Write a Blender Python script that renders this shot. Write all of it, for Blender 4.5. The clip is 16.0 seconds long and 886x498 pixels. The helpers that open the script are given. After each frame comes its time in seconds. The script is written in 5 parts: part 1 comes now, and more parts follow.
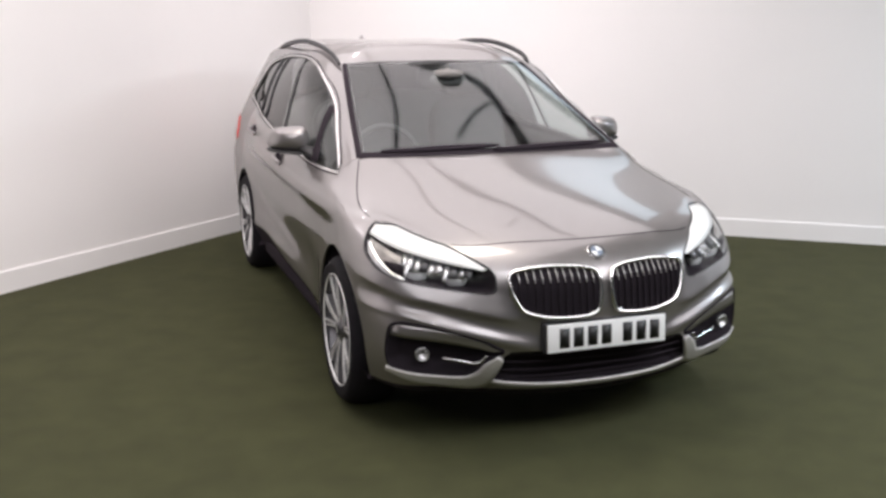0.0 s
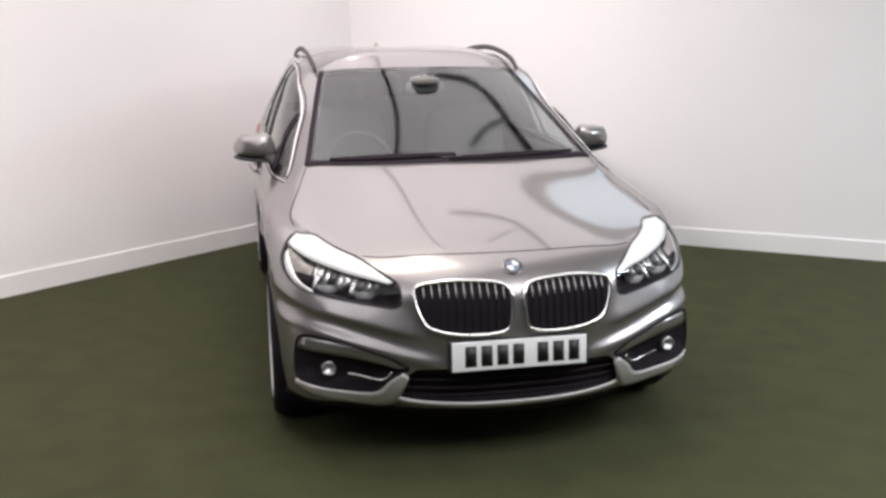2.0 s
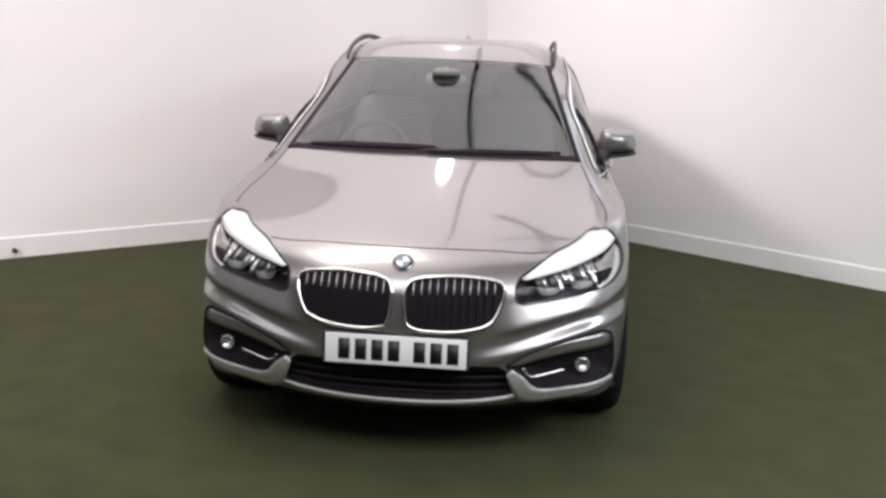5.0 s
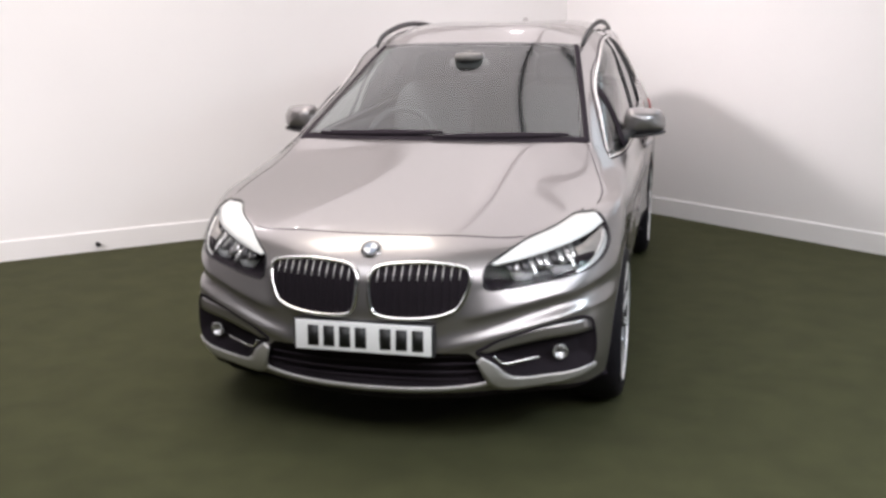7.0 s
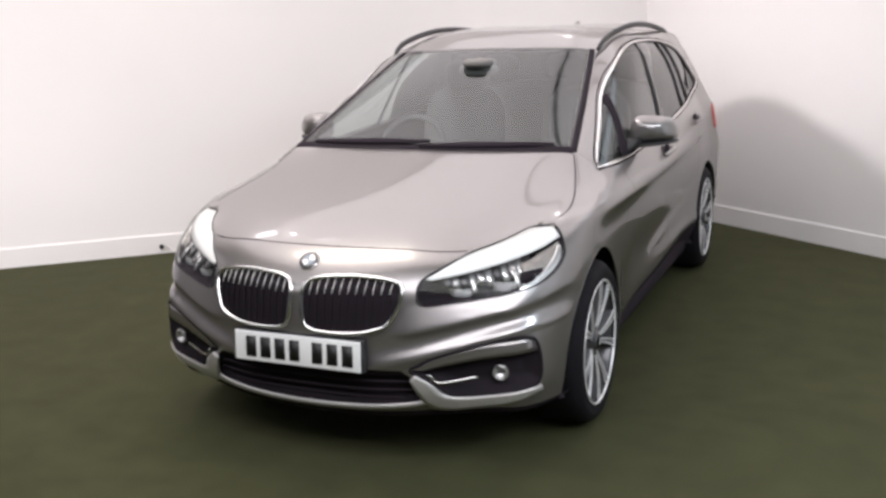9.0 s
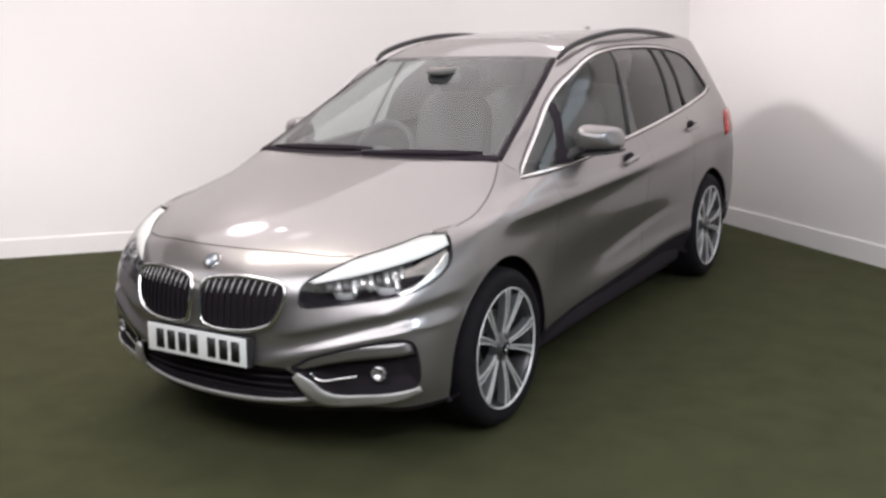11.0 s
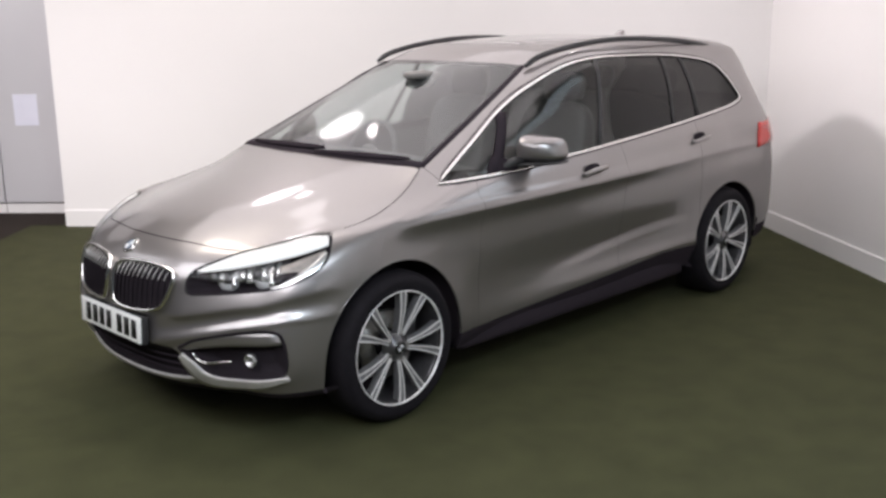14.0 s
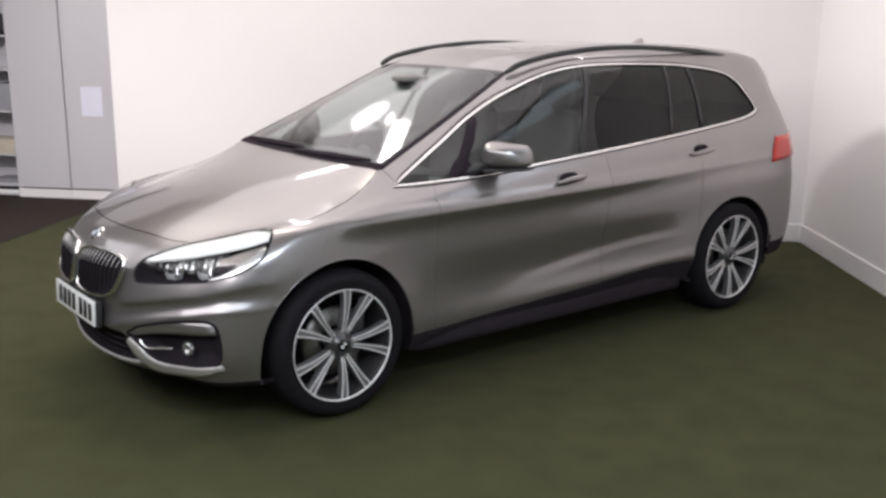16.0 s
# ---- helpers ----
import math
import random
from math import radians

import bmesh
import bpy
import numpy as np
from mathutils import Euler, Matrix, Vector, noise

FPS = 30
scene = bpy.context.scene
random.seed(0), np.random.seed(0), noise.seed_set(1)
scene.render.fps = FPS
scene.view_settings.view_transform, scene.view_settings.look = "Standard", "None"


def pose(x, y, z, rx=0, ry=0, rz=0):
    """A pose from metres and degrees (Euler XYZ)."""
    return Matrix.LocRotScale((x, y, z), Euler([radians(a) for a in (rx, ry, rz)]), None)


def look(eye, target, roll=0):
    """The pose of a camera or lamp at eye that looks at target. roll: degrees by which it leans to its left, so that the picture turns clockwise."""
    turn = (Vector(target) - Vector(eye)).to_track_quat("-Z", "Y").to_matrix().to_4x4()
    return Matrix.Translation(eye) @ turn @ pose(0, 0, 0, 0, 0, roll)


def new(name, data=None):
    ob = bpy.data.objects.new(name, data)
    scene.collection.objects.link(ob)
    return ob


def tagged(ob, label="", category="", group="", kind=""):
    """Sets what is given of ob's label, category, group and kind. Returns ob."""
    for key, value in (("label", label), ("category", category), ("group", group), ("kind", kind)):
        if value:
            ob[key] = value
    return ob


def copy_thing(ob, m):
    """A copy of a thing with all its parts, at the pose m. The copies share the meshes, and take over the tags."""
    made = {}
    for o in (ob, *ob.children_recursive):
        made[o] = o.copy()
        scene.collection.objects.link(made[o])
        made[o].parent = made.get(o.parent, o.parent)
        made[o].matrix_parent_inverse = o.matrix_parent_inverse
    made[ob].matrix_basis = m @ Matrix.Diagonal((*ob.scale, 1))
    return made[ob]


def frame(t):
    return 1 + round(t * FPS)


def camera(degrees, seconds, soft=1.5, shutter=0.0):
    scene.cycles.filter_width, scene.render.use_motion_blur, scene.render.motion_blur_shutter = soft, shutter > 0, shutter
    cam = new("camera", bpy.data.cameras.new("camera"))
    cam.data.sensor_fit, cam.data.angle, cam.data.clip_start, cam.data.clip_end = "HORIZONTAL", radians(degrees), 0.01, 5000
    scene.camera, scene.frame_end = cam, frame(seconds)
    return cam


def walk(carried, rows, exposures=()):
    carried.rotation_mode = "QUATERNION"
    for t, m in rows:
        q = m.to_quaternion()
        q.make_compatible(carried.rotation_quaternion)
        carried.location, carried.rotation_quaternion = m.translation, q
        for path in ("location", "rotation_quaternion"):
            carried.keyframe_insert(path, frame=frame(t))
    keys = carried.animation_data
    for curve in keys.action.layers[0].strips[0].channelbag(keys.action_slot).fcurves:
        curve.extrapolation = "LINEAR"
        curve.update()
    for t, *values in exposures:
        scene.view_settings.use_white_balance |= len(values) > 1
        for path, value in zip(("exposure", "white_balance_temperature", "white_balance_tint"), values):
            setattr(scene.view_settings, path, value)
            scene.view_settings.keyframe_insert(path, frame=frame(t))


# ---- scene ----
cam = camera(48.41, 16.0, soft=3.0)
PATH = [
    (0.0, -1.844, -5.602, 1.644, 77.55, 0.06, -19.29),
    (0.5, -1.664, -5.590, 1.604, 78.85, 0.23, -17.61),
    (1.0, -1.472, -5.599, 1.619, 78.67, 0.89, -16.69),
    (1.5, -1.212, -5.680, 1.629, 78.55, 0.50, -12.83),
    (2.0, -0.981, -5.689, 1.618, 78.14, 0.57, -11.64),
    (2.5, -0.775, -5.683, 1.607, 78.17, 0.30, -9.66),
    (3.0, -0.564, -5.702, 1.598, 78.81, 1.45, -7.33),
    (3.5, -0.313, -5.745, 1.614, 78.29, -0.74, -3.51),
    (6.0, 0.745, -5.608, 1.606, 77.52, 0.79, 7.85),
    (6.5, 0.880, -5.557, 1.677, 76.35, 2.00, 9.73),
    (7.0, 1.115, -5.555, 1.601, 76.97, 0.73, 13.75),
    (7.5, 1.262, -5.406, 1.671, 75.50, 1.92, 15.07),
    (8.0, 1.446, -5.380, 1.637, 77.16, 2.30, 17.01),
    (8.5, 1.727, -5.295, 1.623, 76.44, 0.81, 23.08),
    (9.0, 1.845, -5.180, 1.591, 77.42, 1.67, 23.20),
    (11.5, 3.022, -4.777, 1.673, 77.28, 0.85, 34.31),
    (12.0, 3.246, -4.654, 1.699, 77.23, -0.11, 36.42),
    (12.5, 3.353, -4.463, 1.693, 76.89, 0.78, 38.04),
    (13.0, 3.430, -4.371, 1.698, 77.29, 1.64, 39.33),
    (13.5, 3.730, -4.261, 1.715, 77.60, 1.36, 43.40),
    (14.0, 3.869, -4.155, 1.723, 76.71, 0.73, 44.71),
    (14.5, 4.006, -4.011, 1.699, 76.18, 0.36, 45.74),
    (15.0, 4.139, -3.883, 1.743, 76.07, 0.32, 47.66),
    (15.5, 4.317, -3.740, 1.726, 76.37, -0.84, 49.65),
    (16.0, 4.405, -3.619, 1.734, 76.86, -0.35, 52.16),
]
walk(cam, [(t, pose(x, y, z, rx, ry, rz)) for t, x, y, z, rx, ry, rz in PATH],
     exposures=((0.0, 0.16), (0.5, 0.16), (1.0, 0.22), (1.5, 0.20), (2.0, 0.10), (3.5, 0.06), (7.5, 0.12), (9.0, 0.08), (11.5, 0.02), (16.0, 0.0)))

# ---- light ----
world = bpy.data.worlds.new("world")
world.use_nodes = True
world.node_tree.nodes["Background"].inputs[0].default_value = (0.9, 0.93, 1.0, 1)
world.node_tree.nodes["Background"].inputs[1].default_value = 0.02
scene.world = world


def area_lamp(name, eye, target, size, size_y, watts, colour=(1, 1, 1)):
    data = bpy.data.lights.new(name, "AREA")
    data.shape, data.size, data.size_y, data.energy, data.color = "RECTANGLE", size, size_y, watts, colour
    ob = new(name, data)
    ob.matrix_world = look(eye, target)
    return ob


# A luminous ceiling panel square to the two white walls, round spots round it, cool panels on the east side, strips over the walk.
LIGHT, COOL = (1.0, 0.93, 0.955), (0.76, 0.89, 1.0)
for x, y, wide, watts in ((-2.88, 0.12, 0.46, 3.6), (-1.65, -0.32, 0.30, 0.5), (-2.25, 0.0, 0.10, 0.8), (-0.2, 2.0, 0.14, 1.5)):
    area_lamp("ceiling_spot", (x, y, 3.22), (x * 0.7, y * 0.7 + 0.3, 0), wide, wide, watts, LIGHT).data.shape = "DISK"
# Added fill from an unseen position, brightens the low end of the west wall.
west_wall_fill = area_lamp("west_wall_fill", (-3.2, -6.4, 3.1), (-3.9, -0.2, 0.8), 0.3, 0.3, 44, LIGHT)
west_wall_fill.data.spread = math.radians(70)
wall_spot = area_lamp("wall_spot", (-1.7, -0.2, 3.2), (1.8, 2.0, 0.7), 0.32, 0.32, 23, LIGHT)
wall_spot.data.spread = math.radians(85)
panel_lamp = area_lamp("luminous_ceiling_panel", (-0.36, 0.04, 3.285), (-0.36, 0.04, 0), 5.6, 4.4, 106, LIGHT)
panel_lamp.matrix_world = pose(-0.36, 0.04, 3.285, 0, 0, 40.2)
nose_lamp = area_lamp("warm_ceiling_panel", (-0.9, -1.6, 3.27), (-0.9, -1.6, 0), 1.7, 1.0, 30, (1.0, 0.93, 0.80))
nose_lamp.matrix_world = pose(-0.9, -1.6, 3.27, 0, 0, 20)
# Added fill over the alcove, evens the bonnet's reflection and lifts the cupboards.
area_lamp("alcove_fill", (-6.9, -0.4, 3.25), (-6.9, -0.4, 0), 3.5, 3.5, 26, LIGHT)
area_lamp("cool_ceiling_panel", (4.7, -2.7, 3.25), (4.4, -2.6, 0), 0.9, 0.9, 104, COOL)
area_lamp("cool_wall_panel", (2.47, 1.44, 2.68), (1.0, -0.5, 1.1), 1.7, 0.75, 6.0, (0.70, 0.87, 1.0))
for x, y, wide, deep, watts in ((-3.4, -4.3, 2.8, 2.2, 40), (0.7, -4.5, 4.0, 2.0, 123), (4.3, -4.9, 2.8, 2.0, 150)):
    area_lamp("ceiling_strip", (x, y, 3.25), (x, y + 0.05, 0), wide, deep, watts, (0.96, 0.95, 1.0))

# ---- materials ----
def material(name, base, rough=0.5, metal=0.0, coat=0.0, coat_rough=0.05, spec=0.5):
    m = bpy.data.materials.new(name)
    m.use_nodes = True
    b = m.node_tree.nodes["Principled BSDF"]
    b.inputs["Base Color"].default_value = (*base, 1)
    b.inputs["Roughness"].default_value = rough
    b.inputs["Metallic"].default_value = metal
    b.inputs["Coat Weight"].default_value = coat
    b.inputs["Coat Roughness"].default_value = coat_rough
    b.inputs["Specular IOR Level"].default_value = spec
    return m


def vary(m, scale, amount, rough_amount=0.0, bump=0.0, bump_scale=None, detail=4.0, stretch=(1, 1, 1)):
    """Noise on the colour, the roughness and the relief, in object space."""
    nt = m.node_tree
    b = nt.nodes["Principled BSDF"]
    co = nt.nodes.new("ShaderNodeTexCoord")
    mp = nt.nodes.new("ShaderNodeMapping")
    mp.inputs["Scale"].default_value = stretch
    nt.links.new(co.outputs["Object"], mp.inputs["Vector"])
    n = nt.nodes.new("ShaderNodeTexNoise")
    n.inputs["Scale"].default_value, n.inputs["Detail"].default_value = scale, detail
    nt.links.new(mp.outputs["Vector"], n.inputs["Vector"])
    base = b.inputs["Base Color"].default_value[:3]
    ramp = nt.nodes.new("ShaderNodeValToRGB")
    ramp.color_ramp.elements[0].position, ramp.color_ramp.elements[1].position = 0.3, 0.7
    ramp.color_ramp.elements[0].color = (*[c * (1 - amount) for c in base], 1)
    ramp.color_ramp.elements[1].color = (*[min(1, c * (1 + amount)) for c in base], 1)
    nt.links.new(n.outputs["Fac"], ramp.inputs["Fac"])
    nt.links.new(ramp.outputs["Color"], b.inputs["Base Color"])
    if rough_amount:
        r = b.inputs["Roughness"].default_value
        mr = nt.nodes.new("ShaderNodeMapRange")
        mr.inputs["To Min"].default_value, mr.inputs["To Max"].default_value = r - rough_amount, r + rough_amount
        nt.links.new(n.outputs["Fac"], mr.inputs["Value"])
        nt.links.new(mr.outputs["Result"], b.inputs["Roughness"])
    if bump:
        n2 = nt.nodes.new("ShaderNodeTexNoise")
        n2.inputs["Scale"].default_value, n2.inputs["Detail"].default_value = bump_scale or scale, 3
        nt.links.new(mp.outputs["Vector"], n2.inputs["Vector"])
        bp = nt.nodes.new("ShaderNodeBump")
        bp.inputs["Strength"].default_value, bp.inputs["Distance"].default_value = 1.0, bump
        nt.links.new(n2.outputs["Fac"], bp.inputs["Height"])
        nt.links.new(bp.outputs["Normal"], b.inputs["Normal"])
    return m


def sheet_glass(name, tint, gloss=1.0, ior=1.5, rough=0.01):
    """A thin pane: what is behind it, tinted, and a mirror image that grows towards grazing."""
    m = bpy.data.materials.new(name)
    m.use_nodes = True
    nt = m.node_tree
    nt.nodes.clear()
    out = nt.nodes.new("ShaderNodeOutputMaterial")
    tr, gl, mix = (nt.nodes.new(k) for k in ("ShaderNodeBsdfTransparent", "ShaderNodeBsdfGlossy", "ShaderNodeMixShader"))
    lw = nt.nodes.new("ShaderNodeLayerWeight")
    lw.inputs["Blend"].default_value = 0.5
    power, gain = nt.nodes.new("ShaderNodeMath"), nt.nodes.new("ShaderNodeMapRange")
    power.operation = "POWER"
    power.inputs[1].default_value = 5.0
    gain.inputs["To Min"].default_value = ((ior - 1) / (ior + 1)) ** 2
    nt.links.new(lw.outputs["Facing"], power.inputs[0])
    nt.links.new(power.outputs[0], gain.inputs["Value"])
    tr.inputs["Color"].default_value = (*tint, 1)
    gl.inputs["Color"].default_value = (gloss, gloss, gloss, 1)
    gl.inputs["Roughness"].default_value = rough
    nt.links.new(gain.outputs["Result"], mix.inputs[0])
    nt.links.new(tr.outputs[0], mix.inputs[1])
    nt.links.new(gl.outputs[0], mix.inputs[2])
    nt.links.new(mix.outputs[0], out.inputs[0])
    return m


PAINT = vary(material("bronze_metallic_paint", (0.305, 0.285, 0.286), 0.33, 0.82, 1.0, 0.06), 900, 0.12, 0.03)
PAINT.node_tree.nodes["Principled BSDF"].inputs["Specular Tint"].default_value = (0.45, 0.44, 0.43, 1)
PAINT.node_tree.nodes["Principled BSDF"].inputs["Coat IOR"].default_value = 1.5
CHROME = material("chrome", (0.82, 0.81, 0.80), 0.10, 1.0)
SATIN = vary(material("satin_aluminium", (0.62, 0.60, 0.59), 0.42, 0.55), 60, 0.06, 0.04)
BLACK_GLOSS = material("gloss_black_plastic", (0.012, 0.012, 0.013), 0.12, 0.0, 0.3)
BLACK = vary(material("matt_black_plastic", (0.026, 0.025, 0.027), 0.55), 60, 0.2, 0.05)
GAP = material("dark_gap", (0.031, 0.025, 0.031), 0.95, spec=0.05)
VOID = material("black_grille_void", (0.020, 0.016, 0.020), 0.9, spec=0.1)
TYRE = vary(material("tyre_rubber", (0.010, 0.0085, 0.011), 0.75, spec=0.15), 40, 0.25, 0.08, 0.0008, 220)
RIM = vary(material("machined_alloy", (0.80, 0.79, 0.79), 0.33, 0.35), 25, 0.12, 0.06)
SPOKE_SIDE = vary(material("silver_alloy_paint", (0.20, 0.195, 0.205), 0.36, 0.45), 30, 0.12, 0.05)
RIM_DARK = vary(material("dark_grey_alloy_paint", (0.085, 0.082, 0.088), 0.35, 0.6, 0.5), 30, 0.15, 0.05)
DISC = vary(material("brake_disc_steel", (0.25, 0.24, 0.23), 0.4, 1.0), 50, 0.2, 0.1)
PLATE = material("plate_reflective_white", (0.86, 0.86, 0.85), 0.35)
INK = material("plate_black_ink", (0.01, 0.01, 0.01), 0.5)
GLASS = sheet_glass("windscreen_glass", (0.62, 0.69, 0.69), 1.0, 1.85, 0.07)
GLASS_SIDE = sheet_glass("side_glass", (0.66, 0.70, 0.68), 1.0, 1.55)
GLASS_DARK = sheet_glass("privacy_glass", (0.06, 0.06, 0.065), 0.75)
LENS = sheet_glass("clear_lamp_lens", (0.95, 0.95, 0.95), 0.7, 1.3)
RED = material("red_lamp_lens", (0.50, 0.02, 0.015), 0.12, 0.0, 0.5)
REFLECTOR = material("lamp_reflector", (0.80, 0.80, 0.81), 0.22, 0.75)
LAMP_WHITE = material("lamp_brow_white", (0.90, 0.90, 0.89), 0.35, 0.0, 0.5)
BULB = material("projector_glass", (0.74, 0.75, 0.77), 0.25, 0.1, 1.0, 0.02)
CUP = vary(material("dark_lamp_chrome", (0.56, 0.55, 0.56), 0.22, 0.8), 60, 0.7, 0.1)
CHEEK = vary(material("grey_lamp_bezel", (0.34, 0.315, 0.30), 0.35, 0.4), 25, 0.25, 0.08)
AMBER = material("amber_plastic", (0.40, 0.24, 0.15), 0.25)
LEATHER = vary(material("grey_seat_leather", (0.075, 0.073, 0.073), 0.5), 30, 0.12, 0.05, 0.0006, 350)
TRIM_DARK = vary(material("dark_cabin_plastic", (0.075, 0.075, 0.077), 0.6), 50, 0.15, 0.05)
HEADLINER = vary(material("pale_headliner_cloth", (0.20, 0.19, 0.185), 0.9), 120, 0.06)
WALL = vary(material("white_wall_paint", (0.80, 0.775, 0.765), 0.55), 1.1, 0.012, 0.05, 0.0008, 160)
# Grey of the two unseen far walls, chosen to darken the car's reflections.
UNSEEN_WALL_GREY = vary(material("unseen_wall_dimming_grey", (0.30, 0.32, 0.34), 0.7), 1.1, 0.04, 0.05)
SKIRT = vary(material("white_gloss_skirting", (0.80, 0.78, 0.77), 0.35), 3.0, 0.02, 0.05)
TURF = vary(material("olive_artificial_turf", (0.051, 0.053, 0.0245), 0.9, spec=0.15), 5.0, 0.13, 0.0, 0.004, 240, 8.0)
CARPET = vary(material("dark_brown_carpet", (0.035, 0.028, 0.024), 0.95, spec=0.1), 30, 0.2, 0.0, 0.003, 300)
PANEL = vary(material("pale_grey_lacquer", (0.56, 0.55, 0.57), 0.30, 0.0, 0.3), 1.5, 0.02, 0.05)
CEILING = vary(material("matt_ceiling_paint", (0.80, 0.79, 0.78), 0.9), 2.0, 0.03)
PAPER = vary(material("glossy_paper", (0.78, 0.78, 0.88), 0.2, 0, 0.6), 8, 0.02)
BEIGE = vary(material("beige_card", (0.50, 0.44, 0.36), 0.8), 12, 0.08)
GREYBOX = vary(material("grey_card", (0.28, 0.28, 0.30), 0.7), 12, 0.08)
BEAM = vary(material("black_steel_beam", (0.012, 0.012, 0.013), 0.5, 0.3), 15, 0.2, 0.05)


# ---- mesh helpers ----
def part(name, bm, mat, parent=None, label="", smooth=True):
    me = bpy.data.meshes.new(name)
    bm.normal_update()
    bm.to_mesh(me)
    bm.free()
    me.materials.append(mat)
    for p in me.polygons:
        p.use_smooth = smooth
    ob = new(name, me)
    if parent:
        ob.parent = parent
    if label:
        tagged(ob, label)
    return ob


def box(bm, x0, x1, y0, y1, z0, z1, bevel=0.0, m=None):
    r = bmesh.ops.create_cube(bm, size=1, matrix=Matrix.Translation(((x0 + x1) / 2, (y0 + y1) / 2, (z0 + z1) / 2)) @ Matrix.Diagonal((x1 - x0, y1 - y0, z1 - z0, 1)))
    vs = r["verts"]
    if bevel:
        es = list({e for v in vs for e in v.link_edges})
        r2 = bmesh.ops.bevel(bm, geom=es, offset=bevel, segments=2, affect="EDGES", profile=0.6)
        vs = list({v for f in r2["faces"] for v in f.verts} | {v for v in vs if v.is_valid})
    if m is not None:
        bmesh.ops.transform(bm, matrix=m, verts=vs)
    return vs


def grid_mesh(bm, pts):
    """Faces over a 2D array of points."""
    vs = [[bm.verts.new(p) for p in row] for row in pts]
    for a, b in zip(vs, vs[1:]):
        for i in range(len(a) - 1):
            bm.faces.new((a[i], a[i + 1], b[i + 1], b[i]))
    return vs


def tube(bm, pts, radius, sides=8, closed=False, flat=1.0, up=None):
    """A round or flattened bar along points; flat scales it across, up (one vector a point) sets its thin direction."""
    n = len(pts)
    rings = []
    for i, p in enumerate(pts):
        p = Vector(p)
        a = Vector(pts[(i - 1) % n] if closed or i else pts[0])
        b = Vector(pts[(i + 1) % n] if closed or i < n - 1 else pts[-1])
        d = (b - a).normalized()
        u = Vector(up[i]) if up else Vector((0, 0, 1)) if abs(d.z) < 0.9 else Vector((1, 0, 0))
        side = d.cross(u).normalized()
        u = side.cross(d).normalized()
        r = radius[i] if isinstance(radius, (list, tuple)) else radius
        rings.append([bm.verts.new(p + side * math.cos(k * math.tau / sides) * r * flat + u * math.sin(k * math.tau / sides) * r) for k in range(sides)])
    m = n if closed else n - 1
    for i in range(m):
        a, b = rings[i], rings[(i + 1) % n]
        for k in range(sides):
            bm.faces.new((a[k], a[(k + 1) % sides], b[(k + 1) % sides], b[k]))
    if not closed:
        bm.faces.new(rings[0][::-1])
        bm.faces.new(rings[-1])
    return rings


def lathe(bm, profile, steps=48, m=None):
    """Turns a profile of (radius, x) about the x axis."""
    rings = []
    for k in range(steps):
        a = k * math.tau / steps
        rings.append([bm.verts.new((x, r * math.sin(a), r * math.cos(a))) for r, x in profile])
    for k in range(steps):
        a, b = rings[k], rings[(k + 1) % steps]
        for i in range(len(profile) - 1):
            bm.faces.new((a[i], a[i + 1], b[i + 1], b[i]))
    if m is not None:
        bmesh.ops.transform(bm, matrix=m, verts=[v for r in rings for v in r])


def smooth_curve(pts, per=6, closed=False):
    """Catmull-Rom through points of any dimension."""
    P = [np.array(p, float) for p in pts]
    n = len(P)
    out = []
    for i in range(n if closed else n - 1):
        p1, p2 = P[i], P[(i + 1) % n]
        p0 = P[(i - 1) % n] if closed or i else 2 * p1 - p2
        p3 = P[(i + 2) % n] if closed or i < n - 2 else 2 * p2 - p1
        for k in range(per):
            t = k / per
            out.append(0.5 * (2 * p1 + (p2 - p0) * t + (2 * p0 - 5 * p1 + 4 * p2 - p3) * t * t + (3 * p1 - p0 - 3 * p2 + p3) * t ** 3))
    if not closed:
        out.append(P[-1])
    return out


# ---- the room ----
CORNER = Vector((0.047, 3.438, 0))
DIR_A = Vector((-0.7393, -0.6734, 0)).normalized()
DIR_B = Vector((0.7878, -0.6159, 0)).normalized()
LEN_A, LEN_B, ROOM_H = 5.90, 9.5, 3.3


def wall_between(name, a, b, thick_side, mat, z0=0.0, z1=ROOM_H, thick=0.15):
    """A wall with its face on the line a-b and its thickness to thick_side."""
    bm = bmesh.new()
    n = Vector(thick_side) * thick
    low = [a, b, b + n, a + n]
    vs = [bm.verts.new((p.x, p.y, z)) for z in (z0, z1) for p in low]
    for f in ((0, 1, 2, 3), (7, 6, 5, 4), (0, 4, 5, 1), (1, 5, 6, 2), (2, 6, 7, 3), (3, 7, 4, 0)):
        bm.faces.new([vs[i] for i in f])
    bmesh.ops.recalc_face_normals(bm, faces=bm.faces)
    ob = part(name, bm, mat, smooth=False)
    return ob


def skirting(name, a, b, inward, h=0.145, t=0.013):
    """A skirting board with a chamfered top along the wall line a-b."""
    bm = bmesh.new()
    n = Vector(inward)
    prof = [(0.0005, 0), (t, 0), (t, h - 0.008), (t * 0.6, h), (0.0005, h)]
    rows = [[Vector((p.x, p.y, 0)) + n * d + Vector((0, 0, z)) for d, z in prof] for p in (a, b)]
    grid_mesh(bm, rows)
    bmesh.ops.recalc_face_normals(bm, faces=bm.faces)
    return tagged(part(name, bm, SKIRT, smooth=False), "white painted skirting board along the wall", "skirting", kind="structure")


